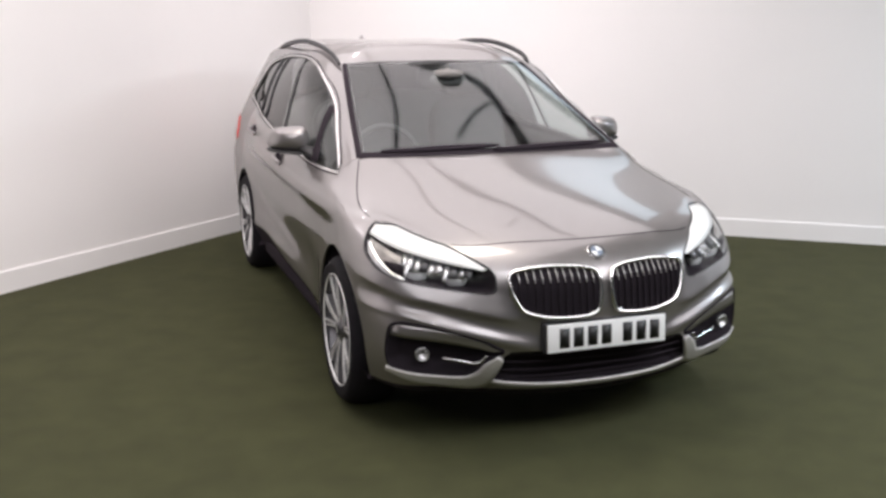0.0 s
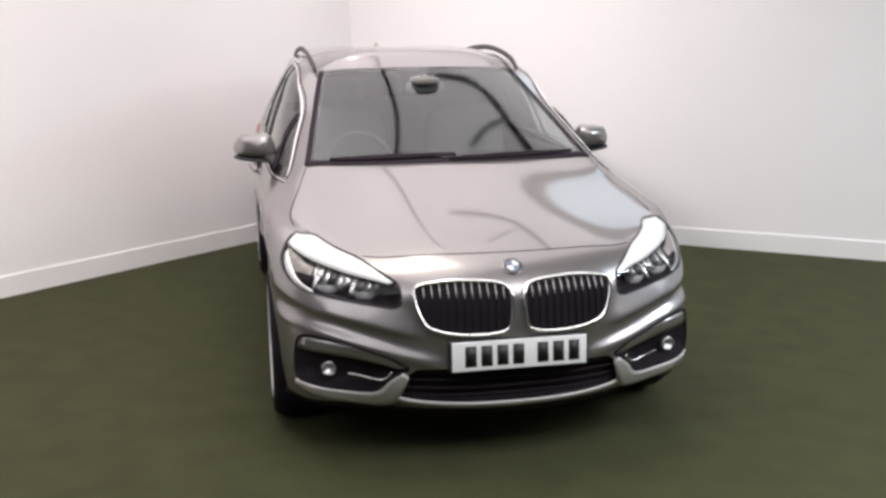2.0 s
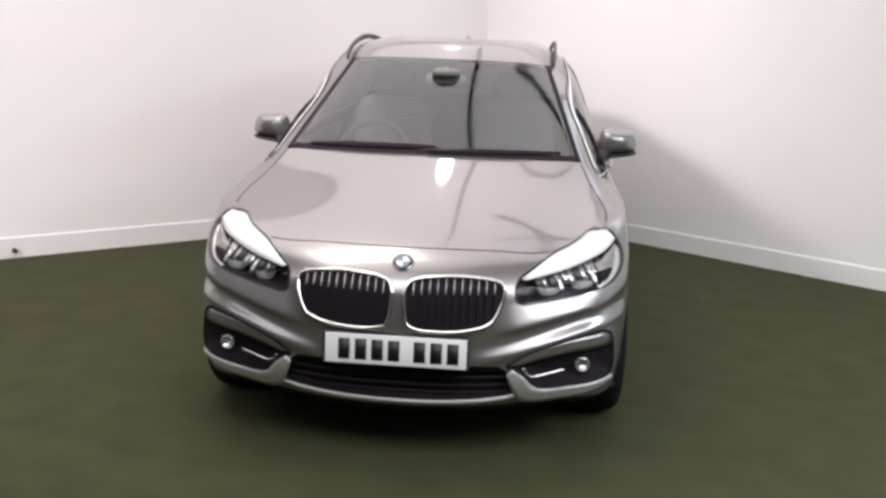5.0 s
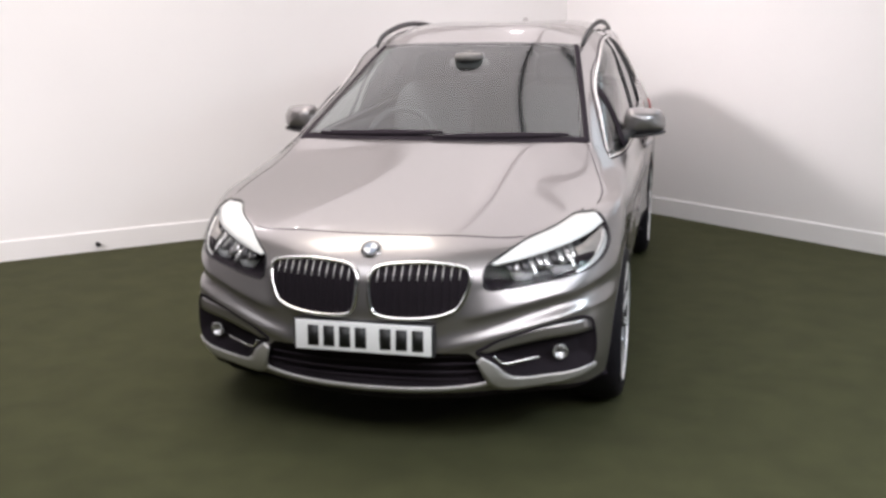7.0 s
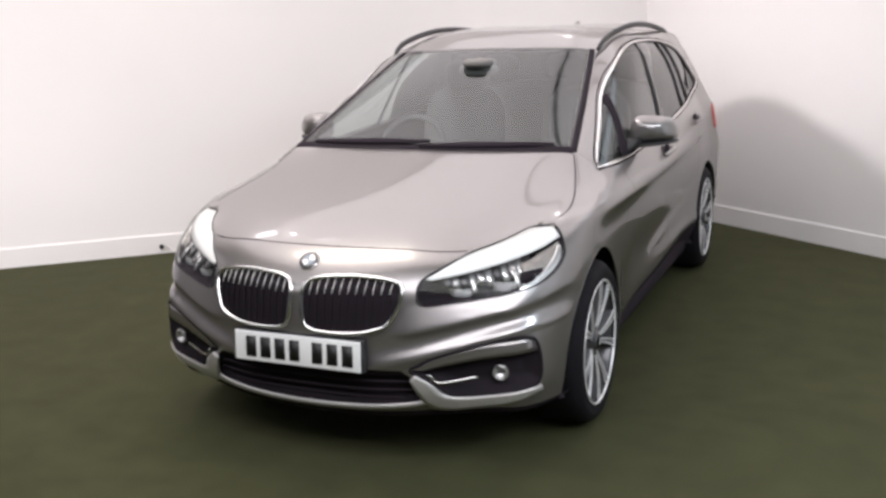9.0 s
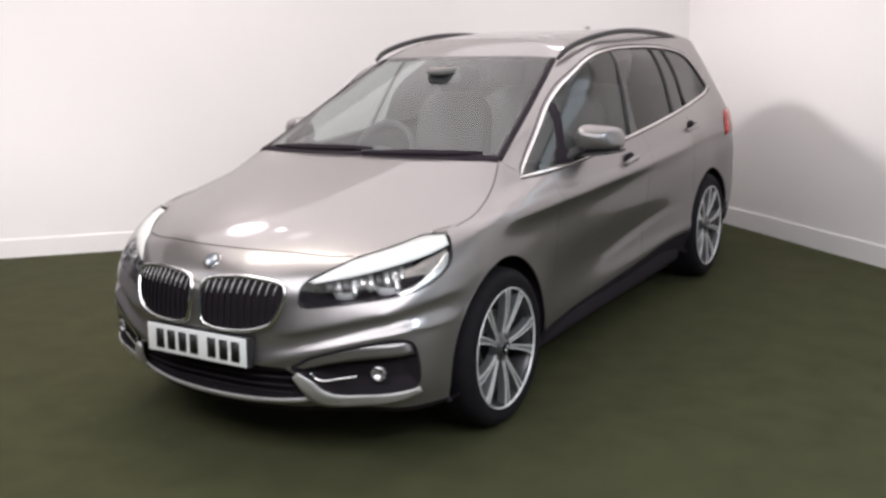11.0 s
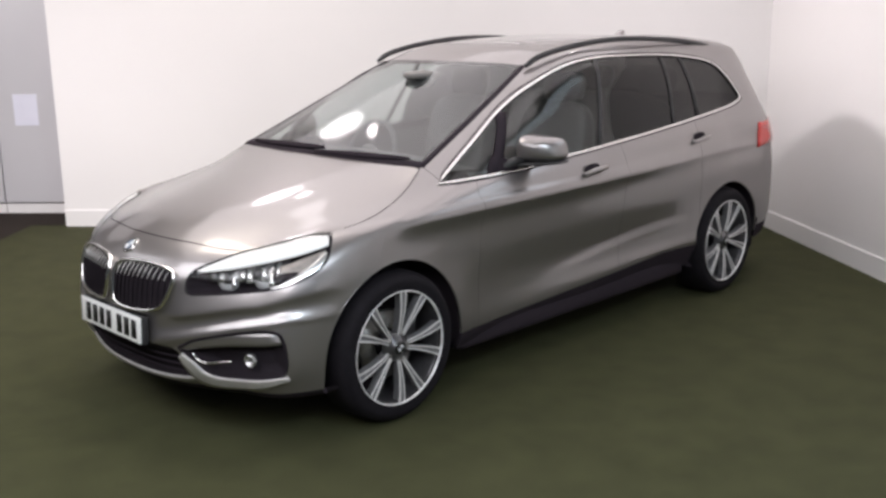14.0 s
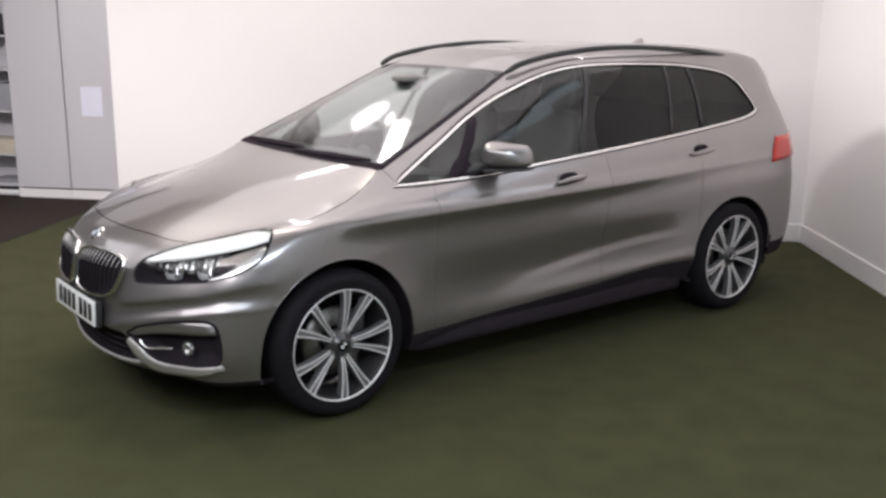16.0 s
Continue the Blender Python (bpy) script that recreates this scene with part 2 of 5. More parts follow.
END_A, END_B = CORNER + DIR_A * LEN_A, CORNER + DIR_B * LEN_B
OUT_A, OUT_B = Vector((DIR_A.y, -DIR_A.x, 0)), Vector((-DIR_B.y, DIR_B.x, 0))
if OUT_A.dot(Vector((-1, 1, 0))) < 0:
    OUT_A = -OUT_A
if OUT_B.dot(Vector((1, 1, 0))) < 0:
    OUT_B = -OUT_B
tagged(wall_between("wall_west", END_A, CORNER, OUT_A, WALL), "plain white painted studio wall", "wall", kind="structure")
tagged(wall_between("wall_east", CORNER + OUT_A * 0.0, END_B, OUT_B, WALL), "plain white painted studio wall with soft car shadow", "wall", kind="structure")
skirting("baseboard_west", END_A, CORNER, -OUT_A)
skirting("baseboard_east", CORNER, END_B, -OUT_B)

bm = bmesh.new()
grid_mesh(bm, [[(x, y, 0) for x in np.linspace(-9, 10, 20)] for y in np.linspace(-11, 5.5, 18)])
bmesh.ops.recalc_face_normals(bm, faces=bm.faces)
floor = tagged(part("floor", bm, TURF, smooth=False), "dark olive artificial turf floor", "floor", kind="structure")
bm = bmesh.new()
box(bm, -9, 10, -11, 5.5, ROOM_H, ROOM_H + 0.1)
tagged(part("ceiling", bm, CEILING, smooth=False), "plain pale ceiling", "ceiling", kind="structure")
# South and far east walls: unseen additions, greyed to dim the car's flank.
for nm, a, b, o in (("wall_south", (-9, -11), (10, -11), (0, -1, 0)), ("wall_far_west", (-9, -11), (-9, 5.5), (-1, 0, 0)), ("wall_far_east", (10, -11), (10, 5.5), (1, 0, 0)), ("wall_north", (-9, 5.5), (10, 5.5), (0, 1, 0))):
    tagged(wall_between(nm, Vector((*a, 0)), Vector((*b, 0)), o, UNSEEN_WALL_GREY if nm in ("wall_south", "wall_far_east") else WALL), "plain added wall that closes the room", "wall", kind="structure")


# ---- the car's skin ----
# Rings round the half body from the nose's middle along the left side to the tail's middle, from the sill to the roof.
RINGS = [
    [(0, -2.2, 0.235), (0.3, -2.17, 0.24), (0.575, -2.08, 0.255), (0.785, -1.955, 0.25), (0.855, -1.77, 0.245), (0.86, -1.43, 0.23), (0.845, -0.95, 0.22), (0.83, 0, 0.22), (0.83, 0.9, 0.24), (0.85, 1.4, 0.26), (0.805, 2, 0.3), (0.56, 2.21, 0.3), (0, 2.25, 0.3)],
    [(0, -2.25, 0.33), (0.3, -2.225, 0.33), (0.595, -2.115, 0.345), (0.81, -1.98, 0.35), (0.862, -1.80, 0.34), (0.885, -1.43, 0.33), (0.88, -0.95, 0.300), (0.885, 0, 0.332), (0.885, 0.9, 0.372), (0.875, 1.4, 0.37), (0.825, 2.02, 0.38), (0.58, 2.26, 0.38), (0, 2.3, 0.38)],
    [(0, -2.275, 0.46), (0.3, -2.25, 0.46), (0.595, -2.13, 0.47), (0.808, -1.985, 0.475), (0.866, -1.81, 0.47), (0.9, -1.43, 0.47), (0.885, -0.95, 0.45), (0.878, 0, 0.46), (0.885, 0.9, 0.46), (0.89, 1.4, 0.48), (0.845, 2.03, 0.5), (0.59, 2.28, 0.5), (0, 2.31, 0.5)],
    [(0, -2.27, 0.6), (0.3, -2.235, 0.6), (0.59, -2.11, 0.6), (0.803, -1.955, 0.61), (0.870, -1.79, 0.61), (0.9, -1.43, 0.61), (0.888, -0.95, 0.6), (0.882, 0, 0.6), (0.892, 0.9, 0.61), (0.9, 1.4, 0.63), (0.855, 2.03, 0.65), (0.59, 2.27, 0.65), (0, 2.3, 0.65)],
    [(0, -2.235, 0.72), (0.3, -2.2, 0.72), (0.585, -2.065, 0.72), (0.798, -1.90, 0.74), (0.868, -1.75, 0.75), (0.895, -1.41, 0.75), (0.895, -0.95, 0.75), (0.898, 0, 0.75), (0.905, 0.9, 0.77), (0.9, 1.4, 0.79), (0.855, 2.02, 0.8), (0.59, 2.23, 0.8), (0, 2.26, 0.8)],
    [(0, -2.1, 0.825), (0.3, -2.065, 0.822), (0.56, -1.965, 0.812), (0.772, -1.752, 0.852), (0.858, -1.61, 0.8619), (0.885, -1.38, 0.8648), (0.9, -0.95, 0.8745), (0.905, 0, 0.8841), (0.886, 0.9, 0.9083), (0.857, 1.4, 0.9276), (0.82, 2.02, 0.94), (0.6, 2.25, 0.94), (0, 2.31, 0.94)],
    [(0, -1.8, 0.9131), (0.28, -1.78, 0.9131), (0.58, -1.64, 0.8986), (0.79, -1.5, 0.9005), (0.84, -1.4, 0.9054), (0.865, -1.26, 0.916), (0.88, -0.95, 0.9227), (0.888, 0, 0.942), (0.866, 0.9, 0.9806), (0.832, 1.4, 1.0048), (0.808, 2, 1.02), (0.59, 2.24, 1.02), (0, 2.31, 1.02)],
    [(0, -1.45, 0.9951), (0.28, -1.43, 0.9932), (0.56, -1.345, 0.9826), (0.74, -1.255, 0.971), (0.793, -1.2, 0.9613), (0.832, -1.13, 0.9594), (0.855, -0.93, 0.9642), (0.868, 0, 0.9951), (0.846, 0.9, 1.053), (0.802, 1.4, 1.0819), (0.782, 1.98, 1.095), (0.58, 2.22, 1.095), (0, 2.29, 1.095)],
    [(0, -1.14, 1.0675), (0.28, -1.135, 1.0675), (0.52, -1.12, 1.0675), (0.685, -1.09, 1.0627), (0.745, -1.075, 1.0289), (0.79, -1.055, 0.9999), (0.825, -0.9, 0.9999), (0.845, 0, 1.0433), (0.811, 0.9, 1.1205), (0.752, 1.45, 1.1688), (0.742, 1.96, 1.178), (0.56, 2.2, 1.18), (0, 2.27, 1.18)],
    [(0, -0.7, 1.2943), (0.27, -0.69, 1.2894), (0.47, -0.67, 1.2798), (0.61, -0.64, 1.2653), (0.67, -0.63, 1.2364), (0.715, -0.6, 1.2219), (0.745, -0.4, 1.246), (0.76, 0.1, 1.2846), (0.736, 0.9, 1.3135), (0.7, 1.5, 1.31), (0.675, 1.95, 1.3), (0.5, 2.17, 1.3), (0, 2.24, 1.3)],
    [(0, -0.27, 1.4853), (0.26, -0.26, 1.4834), (0.43, -0.235, 1.4786), (0.53, -0.2, 1.4689), (0.58, -0.17, 1.4612), (0.615, -0.13, 1.4593), (0.64, 0.03, 1.4757), (0.65, 0.45, 1.4901), (0.631, 1, 1.4708), (0.622, 1.5, 1.457), (0.600, 1.93, 1.435), (0.46, 2.13, 1.430), (0, 2.2, 1.43)],
    [(0, -0.12, 1.5413), (0.25, -0.11, 1.5394), (0.4, -0.09, 1.5345), (0.475, -0.05, 1.5249), (0.52, -0.01, 1.522), (0.545, 0.04, 1.522), (0.56, 0.15, 1.5365), (0.565, 0.5, 1.5529), (0.56, 1, 1.553), (0.572, 1.45, 1.535), (0.562, 1.90, 1.502), (0.42, 2.08, 1.498), (0, 2.12, 1.497)],
    [(0, 0.05, 1.5712), (0, 0.06, 1.5722), (0, 0.1, 1.576), (0, 0.15, 1.5809), (0, 0.2, 1.5857), (0, 0.27, 1.5876), (0, 0.4, 1.5905), (0, 0.7, 1.5934), (0, 1, 1.5857), (0, 1.35, 1.588), (0, 1.65, 1.575), (0, 1.9, 1.56), (0, 2, 1.545)],
]
NS, NV = 12, 12
HUB_F, HUB_R, HUB_Z = -1.43, 1.355, 0.335
ARCHES = {HUB_F: 0.388, HUB_R: 0.375}


def spline_1d(knots, vals, t, corners={}):
    """Cubic through vals (K, ..., 3) at knots, with slopes from the neighbours; both ends carry one ghost value.
    corners: how sharply the curve may bend at some of the knots."""
    k = np.clip(np.searchsorted(knots, t, side="right") - 1, 1, len(knots) - 3)
    h = knots[k + 1] - knots[k]
    u = (t - knots[k]) / h

    def slope(i, ahead):
        a, b = knots[i] - knots[i - 1], knots[i + 1] - knots[i]
        da, db = (vals[i] - vals[i - 1]) / a, (vals[i + 1] - vals[i]) / b
        w = corners.get(int(i), 0.0)
        return (da * b + db * a) / (a + b) * (1 - w) + (db if ahead else da) * w

    return vals[k] * (1 + 2 * u) * (1 - u) ** 2 + slope(k, True) * h * u * (1 - u) ** 2 + vals[k + 1] * u * u * (3 - 2 * u) - slope(k + 1, False) * h * u * u * (1 - u)


CTRL = np.array(RINGS, float)
CTRL[:, 10:, 1] -= 0.03
FLIP = np.array((-1.0, 1, 1))
KS = np.concatenate(([0], np.cumsum(np.linalg.norm(np.diff(CTRL, axis=1), axis=2).mean(axis=0))))
KV = np.concatenate(([0], np.cumsum(np.linalg.norm(np.diff(CTRL, axis=0), axis=2).mean(axis=1))))
KS_G = np.concatenate(([-KS[1]], KS, [2 * KS[-1] - KS[-2]]))
KV_G = np.concatenate(([-0.1], KV, [2 * KV[-1] - KV[-2]]))


def skin_column(s):
    """The control points of the cross-section at s (0 at the nose to 12 at the tail), with ghosts at its ends."""
    t = np.interp(s, np.arange(NS + 1), KS)
    ring = np.concatenate((CTRL[:, 1:2] * FLIP, CTRL, CTRL[:, -2:-1] * FLIP), axis=1)
    col = spline_1d(KS_G, np.swapaxes(ring, 0, 1), t)
    return np.concatenate((2 * col[:1] - col[1:2], col, col[-2:-1] * FLIP))


def bends(s):
    """The sharp rings of the section at s: foot and head of the windscreen, the waist further back."""
    front = min(1.0, max(0.0, (4.2 - s) / 1.0))
    back = min(1.0, max(0.0, (s - 4.5) / 1.0)) * min(1.0, max(0.0, (11.5 - s) / 1.0))
    return {9: 0.95 * front + 0.5 * back, 11: 0.75 * front}


def skin(s, v):
    return spline_1d(KV_G, skin_column(s), np.interp(v, np.arange(NV + 1), KV), bends(s))


def steps(counts):
    out = []
    for i, n in enumerate(counts):
        out += [i + k / n for k in range(n)]
    return out + [len(counts)]


S_AT = steps([15, 15, 15, 16, 20, 26, 24, 28, 30, 26, 8, 6])
V_AT = steps([6, 9, 20, 16, 12, 10, 8, 8, 14, 14, 6, 6])


SHOULDER_Z = lambda y: 0.868 + 0.014 * (y + 1.1)
SILL_LINE_Z = lambda y: 0.578 - 0.115 * (np.clip(0.75 - y, 0, 3) / 1.2) ** 1.8
SKIN = np.zeros((len(S_AT), len(V_AT), 3))
for i, s in enumerate(S_AT):
    col = skin_column(s)
    for j, v in enumerate(V_AT):
        SKIN[i, j] = spline_1d(KV_G, col, np.interp(v, np.arange(NV + 1), KV), bends(s))
SKIN[0, :, 0] = 0
SKIN[-1, :, 0] = 0
SKIN[:, -1, 0] = 0


def grid_normals(P):
    a, c = np.gradient(P, axis=0), np.gradient(P, axis=1)
    n = np.cross(a, c)
    return n / (np.linalg.norm(n, axis=2, keepdims=True) + 1e-9)


def step01(t):
    t = np.clip(t, 0, 1)
    return t * t * (3 - 2 * t)


# Folds pressed into the panels: the ledges across the bumper, the shoulder line and the rising line over the sill.
SN = grid_normals(SKIN)
SX, SY, SZ = SKIN[..., 0], SKIN[..., 1], SKIN[..., 2]
SS = np.array(S_AT)[:, None] + 0 * SX
nose = step01((4.4 - SS) / 0.9) * step01((-1.66 - SY) / 0.1)
shelf_z = 0.553 + 0.06 * np.clip((SX - 0.40) / 0.30, 0, 1) + 0.05 * np.clip((SX - 0.72) / 0.14, 0, 1)
ridge_z = 0.47 + 0.25 * (np.clip(SX, 0.28, 0.80) - 0.45)
shelf_h = 0.095 - 0.04 * np.clip((SX - 0.42) / 0.4, 0, 1)
over_shelf, over_ridge = SZ - shelf_z, SZ - ridge_z
outer = 1 - 0.65 * step01((SX - 0.66) / 0.13)
push = nose * outer * 0.017 * step01((SX - 0.34) / 0.10) * np.where(over_shelf > 0, np.clip(1 - over_shelf / shelf_h, 0, 1), np.exp(-(over_shelf / 0.012) ** 2))
push += nose * outer * 0.013 * step01((SX - 0.22) / 0.12) * np.exp(-(over_ridge / np.where(over_ridge > 0, 0.032, 0.012)) ** 2)
push -= nose * 0.009 * np.exp(-((SZ - (shelf_z + ridge_z) / 2) / ((shelf_z - ridge_z) * 0.38)) ** 2)
flank = step01((SS - 4.6) / 0.8) * step01((10.9 - SS) / 0.9)
drop = SHOULDER_Z(SY) - SZ
tuck = step01((SS - 5.75) / 0.6) * step01((8.2 - SS) / 0.55)
recover = step01((0.62 - drop) / 0.45)
push -= flank * np.where(drop > 0, 0.016 * (1 - np.exp(-np.maximum(drop, 0) / 0.035)) * (tuck + (1 - tuck) * recover), 0)
push += flank * 0.013 * np.where(drop > 0, np.exp(-(drop / 0.045) ** 2), np.exp(drop / 0.055)) * step01((8.6 - SS) / 1.2)
push -= tuck * 0.024 * step01((drop - 0.19) / 0.21)
low = SILL_LINE_Z(SY) - SZ
push += tuck * 0.010 * step01((SY + 0.55) / 0.6) * step01(low / 0.060)
SKIN += SN * push[..., None]
SKIN[0, :, 0] = 0
# The bonnet is one even sheet: a low polynomial in x and y takes the ripples of the rings out of it.
VV = np.array(V_AT)[None] + 0 * SX
sheet_terms = lambda x, y: np.stack([x ** i * ((y + 1.6) / 0.5) ** j for i in (0, 2, 4, 6) for j in range(6)], axis=-1)
on_bonnet = (SS <= 3) & (VV >= 5) & (VV <= 8)
even_fit = np.linalg.lstsq(sheet_terms(SKIN[on_bonnet][:, 0], SKIN[on_bonnet][:, 1]), SKIN[on_bonnet][:, 2], rcond=None)[0]
blend = step01((3 - SS) / 0.45) * step01((VV - 5) / 0.5) * step01((8 - VV) / 0.4)
even_z = np.where(on_bonnet, sheet_terms(SKIN[..., 0], SKIN[..., 1]) @ even_fit, SKIN[..., 2])
SKIN[..., 2] += blend * (even_z - SKIN[..., 2])
pane_terms = lambda x, z: np.stack([x ** i * ((z - 1.28) / 0.2) ** j for i in (0, 2, 4) for j in range(4)], axis=-1)
on_screen = (SS <= 3) & (VV >= 8) & (VV <= 10)
pane_fit = np.linalg.lstsq(pane_terms(SKIN[on_screen][:, 0], SKIN[on_screen][:, 2]), SKIN[on_screen][:, 1], rcond=None)[0]
blend = on_screen * step01((3 - SS) / 0.2) * step01((VV - 8) / 0.15) * step01((10 - VV) / 0.15)
SKIN[..., 1] += blend * (pane_terms(SKIN[..., 0], SKIN[..., 2]) @ pane_fit - SKIN[..., 1])
SKIN0 = SKIN.copy()
SN = grid_normals(SKIN0)
SN[0, :, 0] = 0
SN[-1, :, 0] = 0

from mathutils.bvhtree import BVHTree


def grid_tree(P):
    n, m = P.shape[:2]
    idx = lambda i, j: i * m + j
    return BVHTree.FromPolygons([tuple(p) for p in P.reshape(-1, 3)], [(idx(i, j), idx(i, j + 1), idx(i + 1, j + 1), idx(i + 1, j)) for i in range(n - 1) for j in range(m - 1)])


TREE = grid_tree(SKIN0)


def onto(start, way):
    """The skin's point and outward normal where a line from start along way meets it."""
    hit, n, _, _ = TREE.ray_cast(Vector(start), Vector(way).normalized())
    if hit is None:
        hit, n, _, _ = TREE.find_nearest(Vector(start) + Vector(way).normalized() * 3)
    if n.dot(Vector(way)) > 0:
        n = -n
    return hit, n


def from_front(x, z):
    return onto((max(x, 0.003), -5, z), (0, 1, 0))


def from_side(y, z):
    return onto((5, y, z), (-1, 0, 0))


DIAG = math.sqrt(0.5)


def from_corner(u, z):
    """Seen from 45 degrees off the nose: u runs across that view."""
    return onto((u * DIAG + 4 * DIAG, u * DIAG - 4 * DIAG, z), (-1, 1, 0))


FRONT = lambda P: P[..., (0, 2)]
SIDE = lambda P: P[..., (1, 2)]
CORNERWISE = lambda P: np.stack(((P[..., 0] + P[..., 1]) * DIAG, P[..., 2]), axis=-1)


def inside(poly, q):
    """Which of the points q lie in the outline."""
    x, y = q[..., 0], q[..., 1]
    r = np.zeros(x.shape, bool)
    for (x0, y0), (x1, y1) in zip(poly, np.roll(poly, -1, axis=0)):
        cross = (y0 > y) != (y1 > y)
        r ^= cross & (x < (x1 - x0) * (y - y0) / (y1 - y0 + 1e-12) + x0)
    return r


def nearest_on(poly, q):
    best, out = 1e9, q
    for a, b in zip(poly, np.roll(poly, -1, axis=0)):
        t = np.clip(np.dot(q - a, b - a) / (np.dot(b - a, b - a) + 1e-12), 0, 1)
        c = a + t * (b - a)
        d = np.linalg.norm(c - q)
        if d < best:
            best, out = d, c
    return best, out


CUT = np.zeros((len(S_AT) - 1, len(V_AT) - 1), bool)
HALVED = {}


def cut_hole(outline, view, back, where):
    """Takes the skin's cells inside an outline away, after pulling the nearest grid points onto it."""
    poly = np.array(outline, float)
    q = view(SKIN0)
    ins = inside(poly, q) & where
    snapped = np.zeros(ins.shape, bool)
    n, m = ins.shape
    for i in range(n):
        for j in range(m):
            if not where[i, j]:
                continue
            near = [(i + a, j + b) for a, b in ((1, 0), (-1, 0), (0, 1), (0, -1)) if 0 <= i + a < n and 0 <= j + b < m and where[i + a, j + b] and ins[i + a, j + b] != ins[i, j]]
            if not near:
                continue
            d, c = nearest_on(poly, q[i, j])
            for k in near:
                dk, _ = nearest_on(poly, q[k])
                if d <= dk and not snapped[i, j]:
                    hit, _ = back(*c)
                    SKIN[i, j] = hit
                    snapped[i, j] = True
    inner = ins & ~snapped
    some = inner[:-1, :-1] | inner[1:, :-1] | inner[:-1, 1:] | inner[1:, 1:]
    good = (ins | snapped)
    every = good[:-1, :-1] & good[1:, :-1] & good[:-1, 1:] & good[1:, 1:]
    global CUT
    CUT |= every & some
    half = np.zeros(CUT.shape, bool)
    for i, j in zip(*np.nonzero(some & ~every & ~CUT)):
        ring = [(i, j), (i, j + 1), (i + 1, j + 1), (i + 1, j)]
        for k in range(4):
            if inner[ring[k]] and snapped[ring[k - 1]] and snapped[ring[k - 3]] and not good[ring[k - 2]]:
                HALVED[i, j] = k
                half[i, j] = True
    return (every & some) | half


SG = np.array(S_AT)[:, None] + np.zeros(len(V_AT))[None]
VG = np.array(V_AT)[None] + np.zeros(len(S_AT))[:, None]

# Outlines on the nose (x, z), round the corner (u, z) and on the side (y, z).
INTAKE_HALF = [(0, .428), (.20, .427), (.385, .418), (.44, .36), (.462, .305), (.40, .283), (.25, .268), (0, .262)]
FOG = smooth_curve([(.408, .418), (.44, .440), (.49, .467), (.62, .503), (.735, .523), (.785, .519), (.808, .490), (.818, .40), (.808, .345), (.775, .326), (.716, .318), (.58, .308), (.535, .315), (.48, .37)], 3, True)
LAMP = smooth_curve([(-1.222, .645), (-1.234, .69), (-1.19, .742), (-1.03, .80), (-.923, .823), (-.745, .859), (-.66, .867), (-.642, .845), (-.652, .785), (-.682, .75), (-.75, .713), (-.86, .683), (-1.06, .657)], 4, True)
WINDOWS = smooth_curve([(-1.085, .995), (-.62, 1.008), (-.07, 1.042), (.40, 1.073), (.80, 1.101), (1.30, 1.134), (1.52, 1.154), (1.645, 1.184), (1.672, 1.215), (1.62, 1.306), (1.55, 1.385), (1.42, 1.437), (1.10, 1.478), (.75, 1.494), (.30, 1.497), (0, 1.466), (-.28, 1.388), (-.52, 1.285), (-.80, 1.142), (-1.085, .995)], 5)[:-1]
for hub, r in ARCHES.items():
    arch = [(hub + r * math.cos(a), HUB_Z + r * math.sin(a)) for a in np.linspace(0, math.pi, 49)] + [(hub - r * 0.99, 0.1), (hub + r * 0.99, 0.1)]
    cut_hole(arch, SIDE, from_side, (SG > 3.3) & (SG < 11) & (VG < 6.2))
HOLE_FOG = cut_hole(FOG, FRONT, from_front, (SG < 4.6) & (VG < 5))
half_intake = [(-.2, .427)] + INTAKE_HALF[1:-1] + [(-.2, .266)]
HOLE_INTAKE = cut_hole(half_intake, FRONT, from_front, (SG < 3) & (VG < 4))
HOLE_LAMP = cut_hole(LAMP, CORNERWISE, from_corner, (SG < 5.2) & (VG > 2.5) & (VG < 7))
HOLE_WINDOWS = cut_hole(WINDOWS, SIDE, from_side, (SG > 3.6) & (SG < 10.9) & (VG > 6.5) & (VG < 11.2))


def cells(test):
    """The skin's cells whose middle (s, v) passes the test and that no hole has taken."""
    sm = (np.array(S_AT)[1:] + np.array(S_AT)[:-1]) / 2
    vm = (np.array(V_AT)[1:] + np.array(V_AT)[:-1]) / 2
    return np.array([[bool(test(s, v)) for v in vm] for s in sm]) & ~CUT


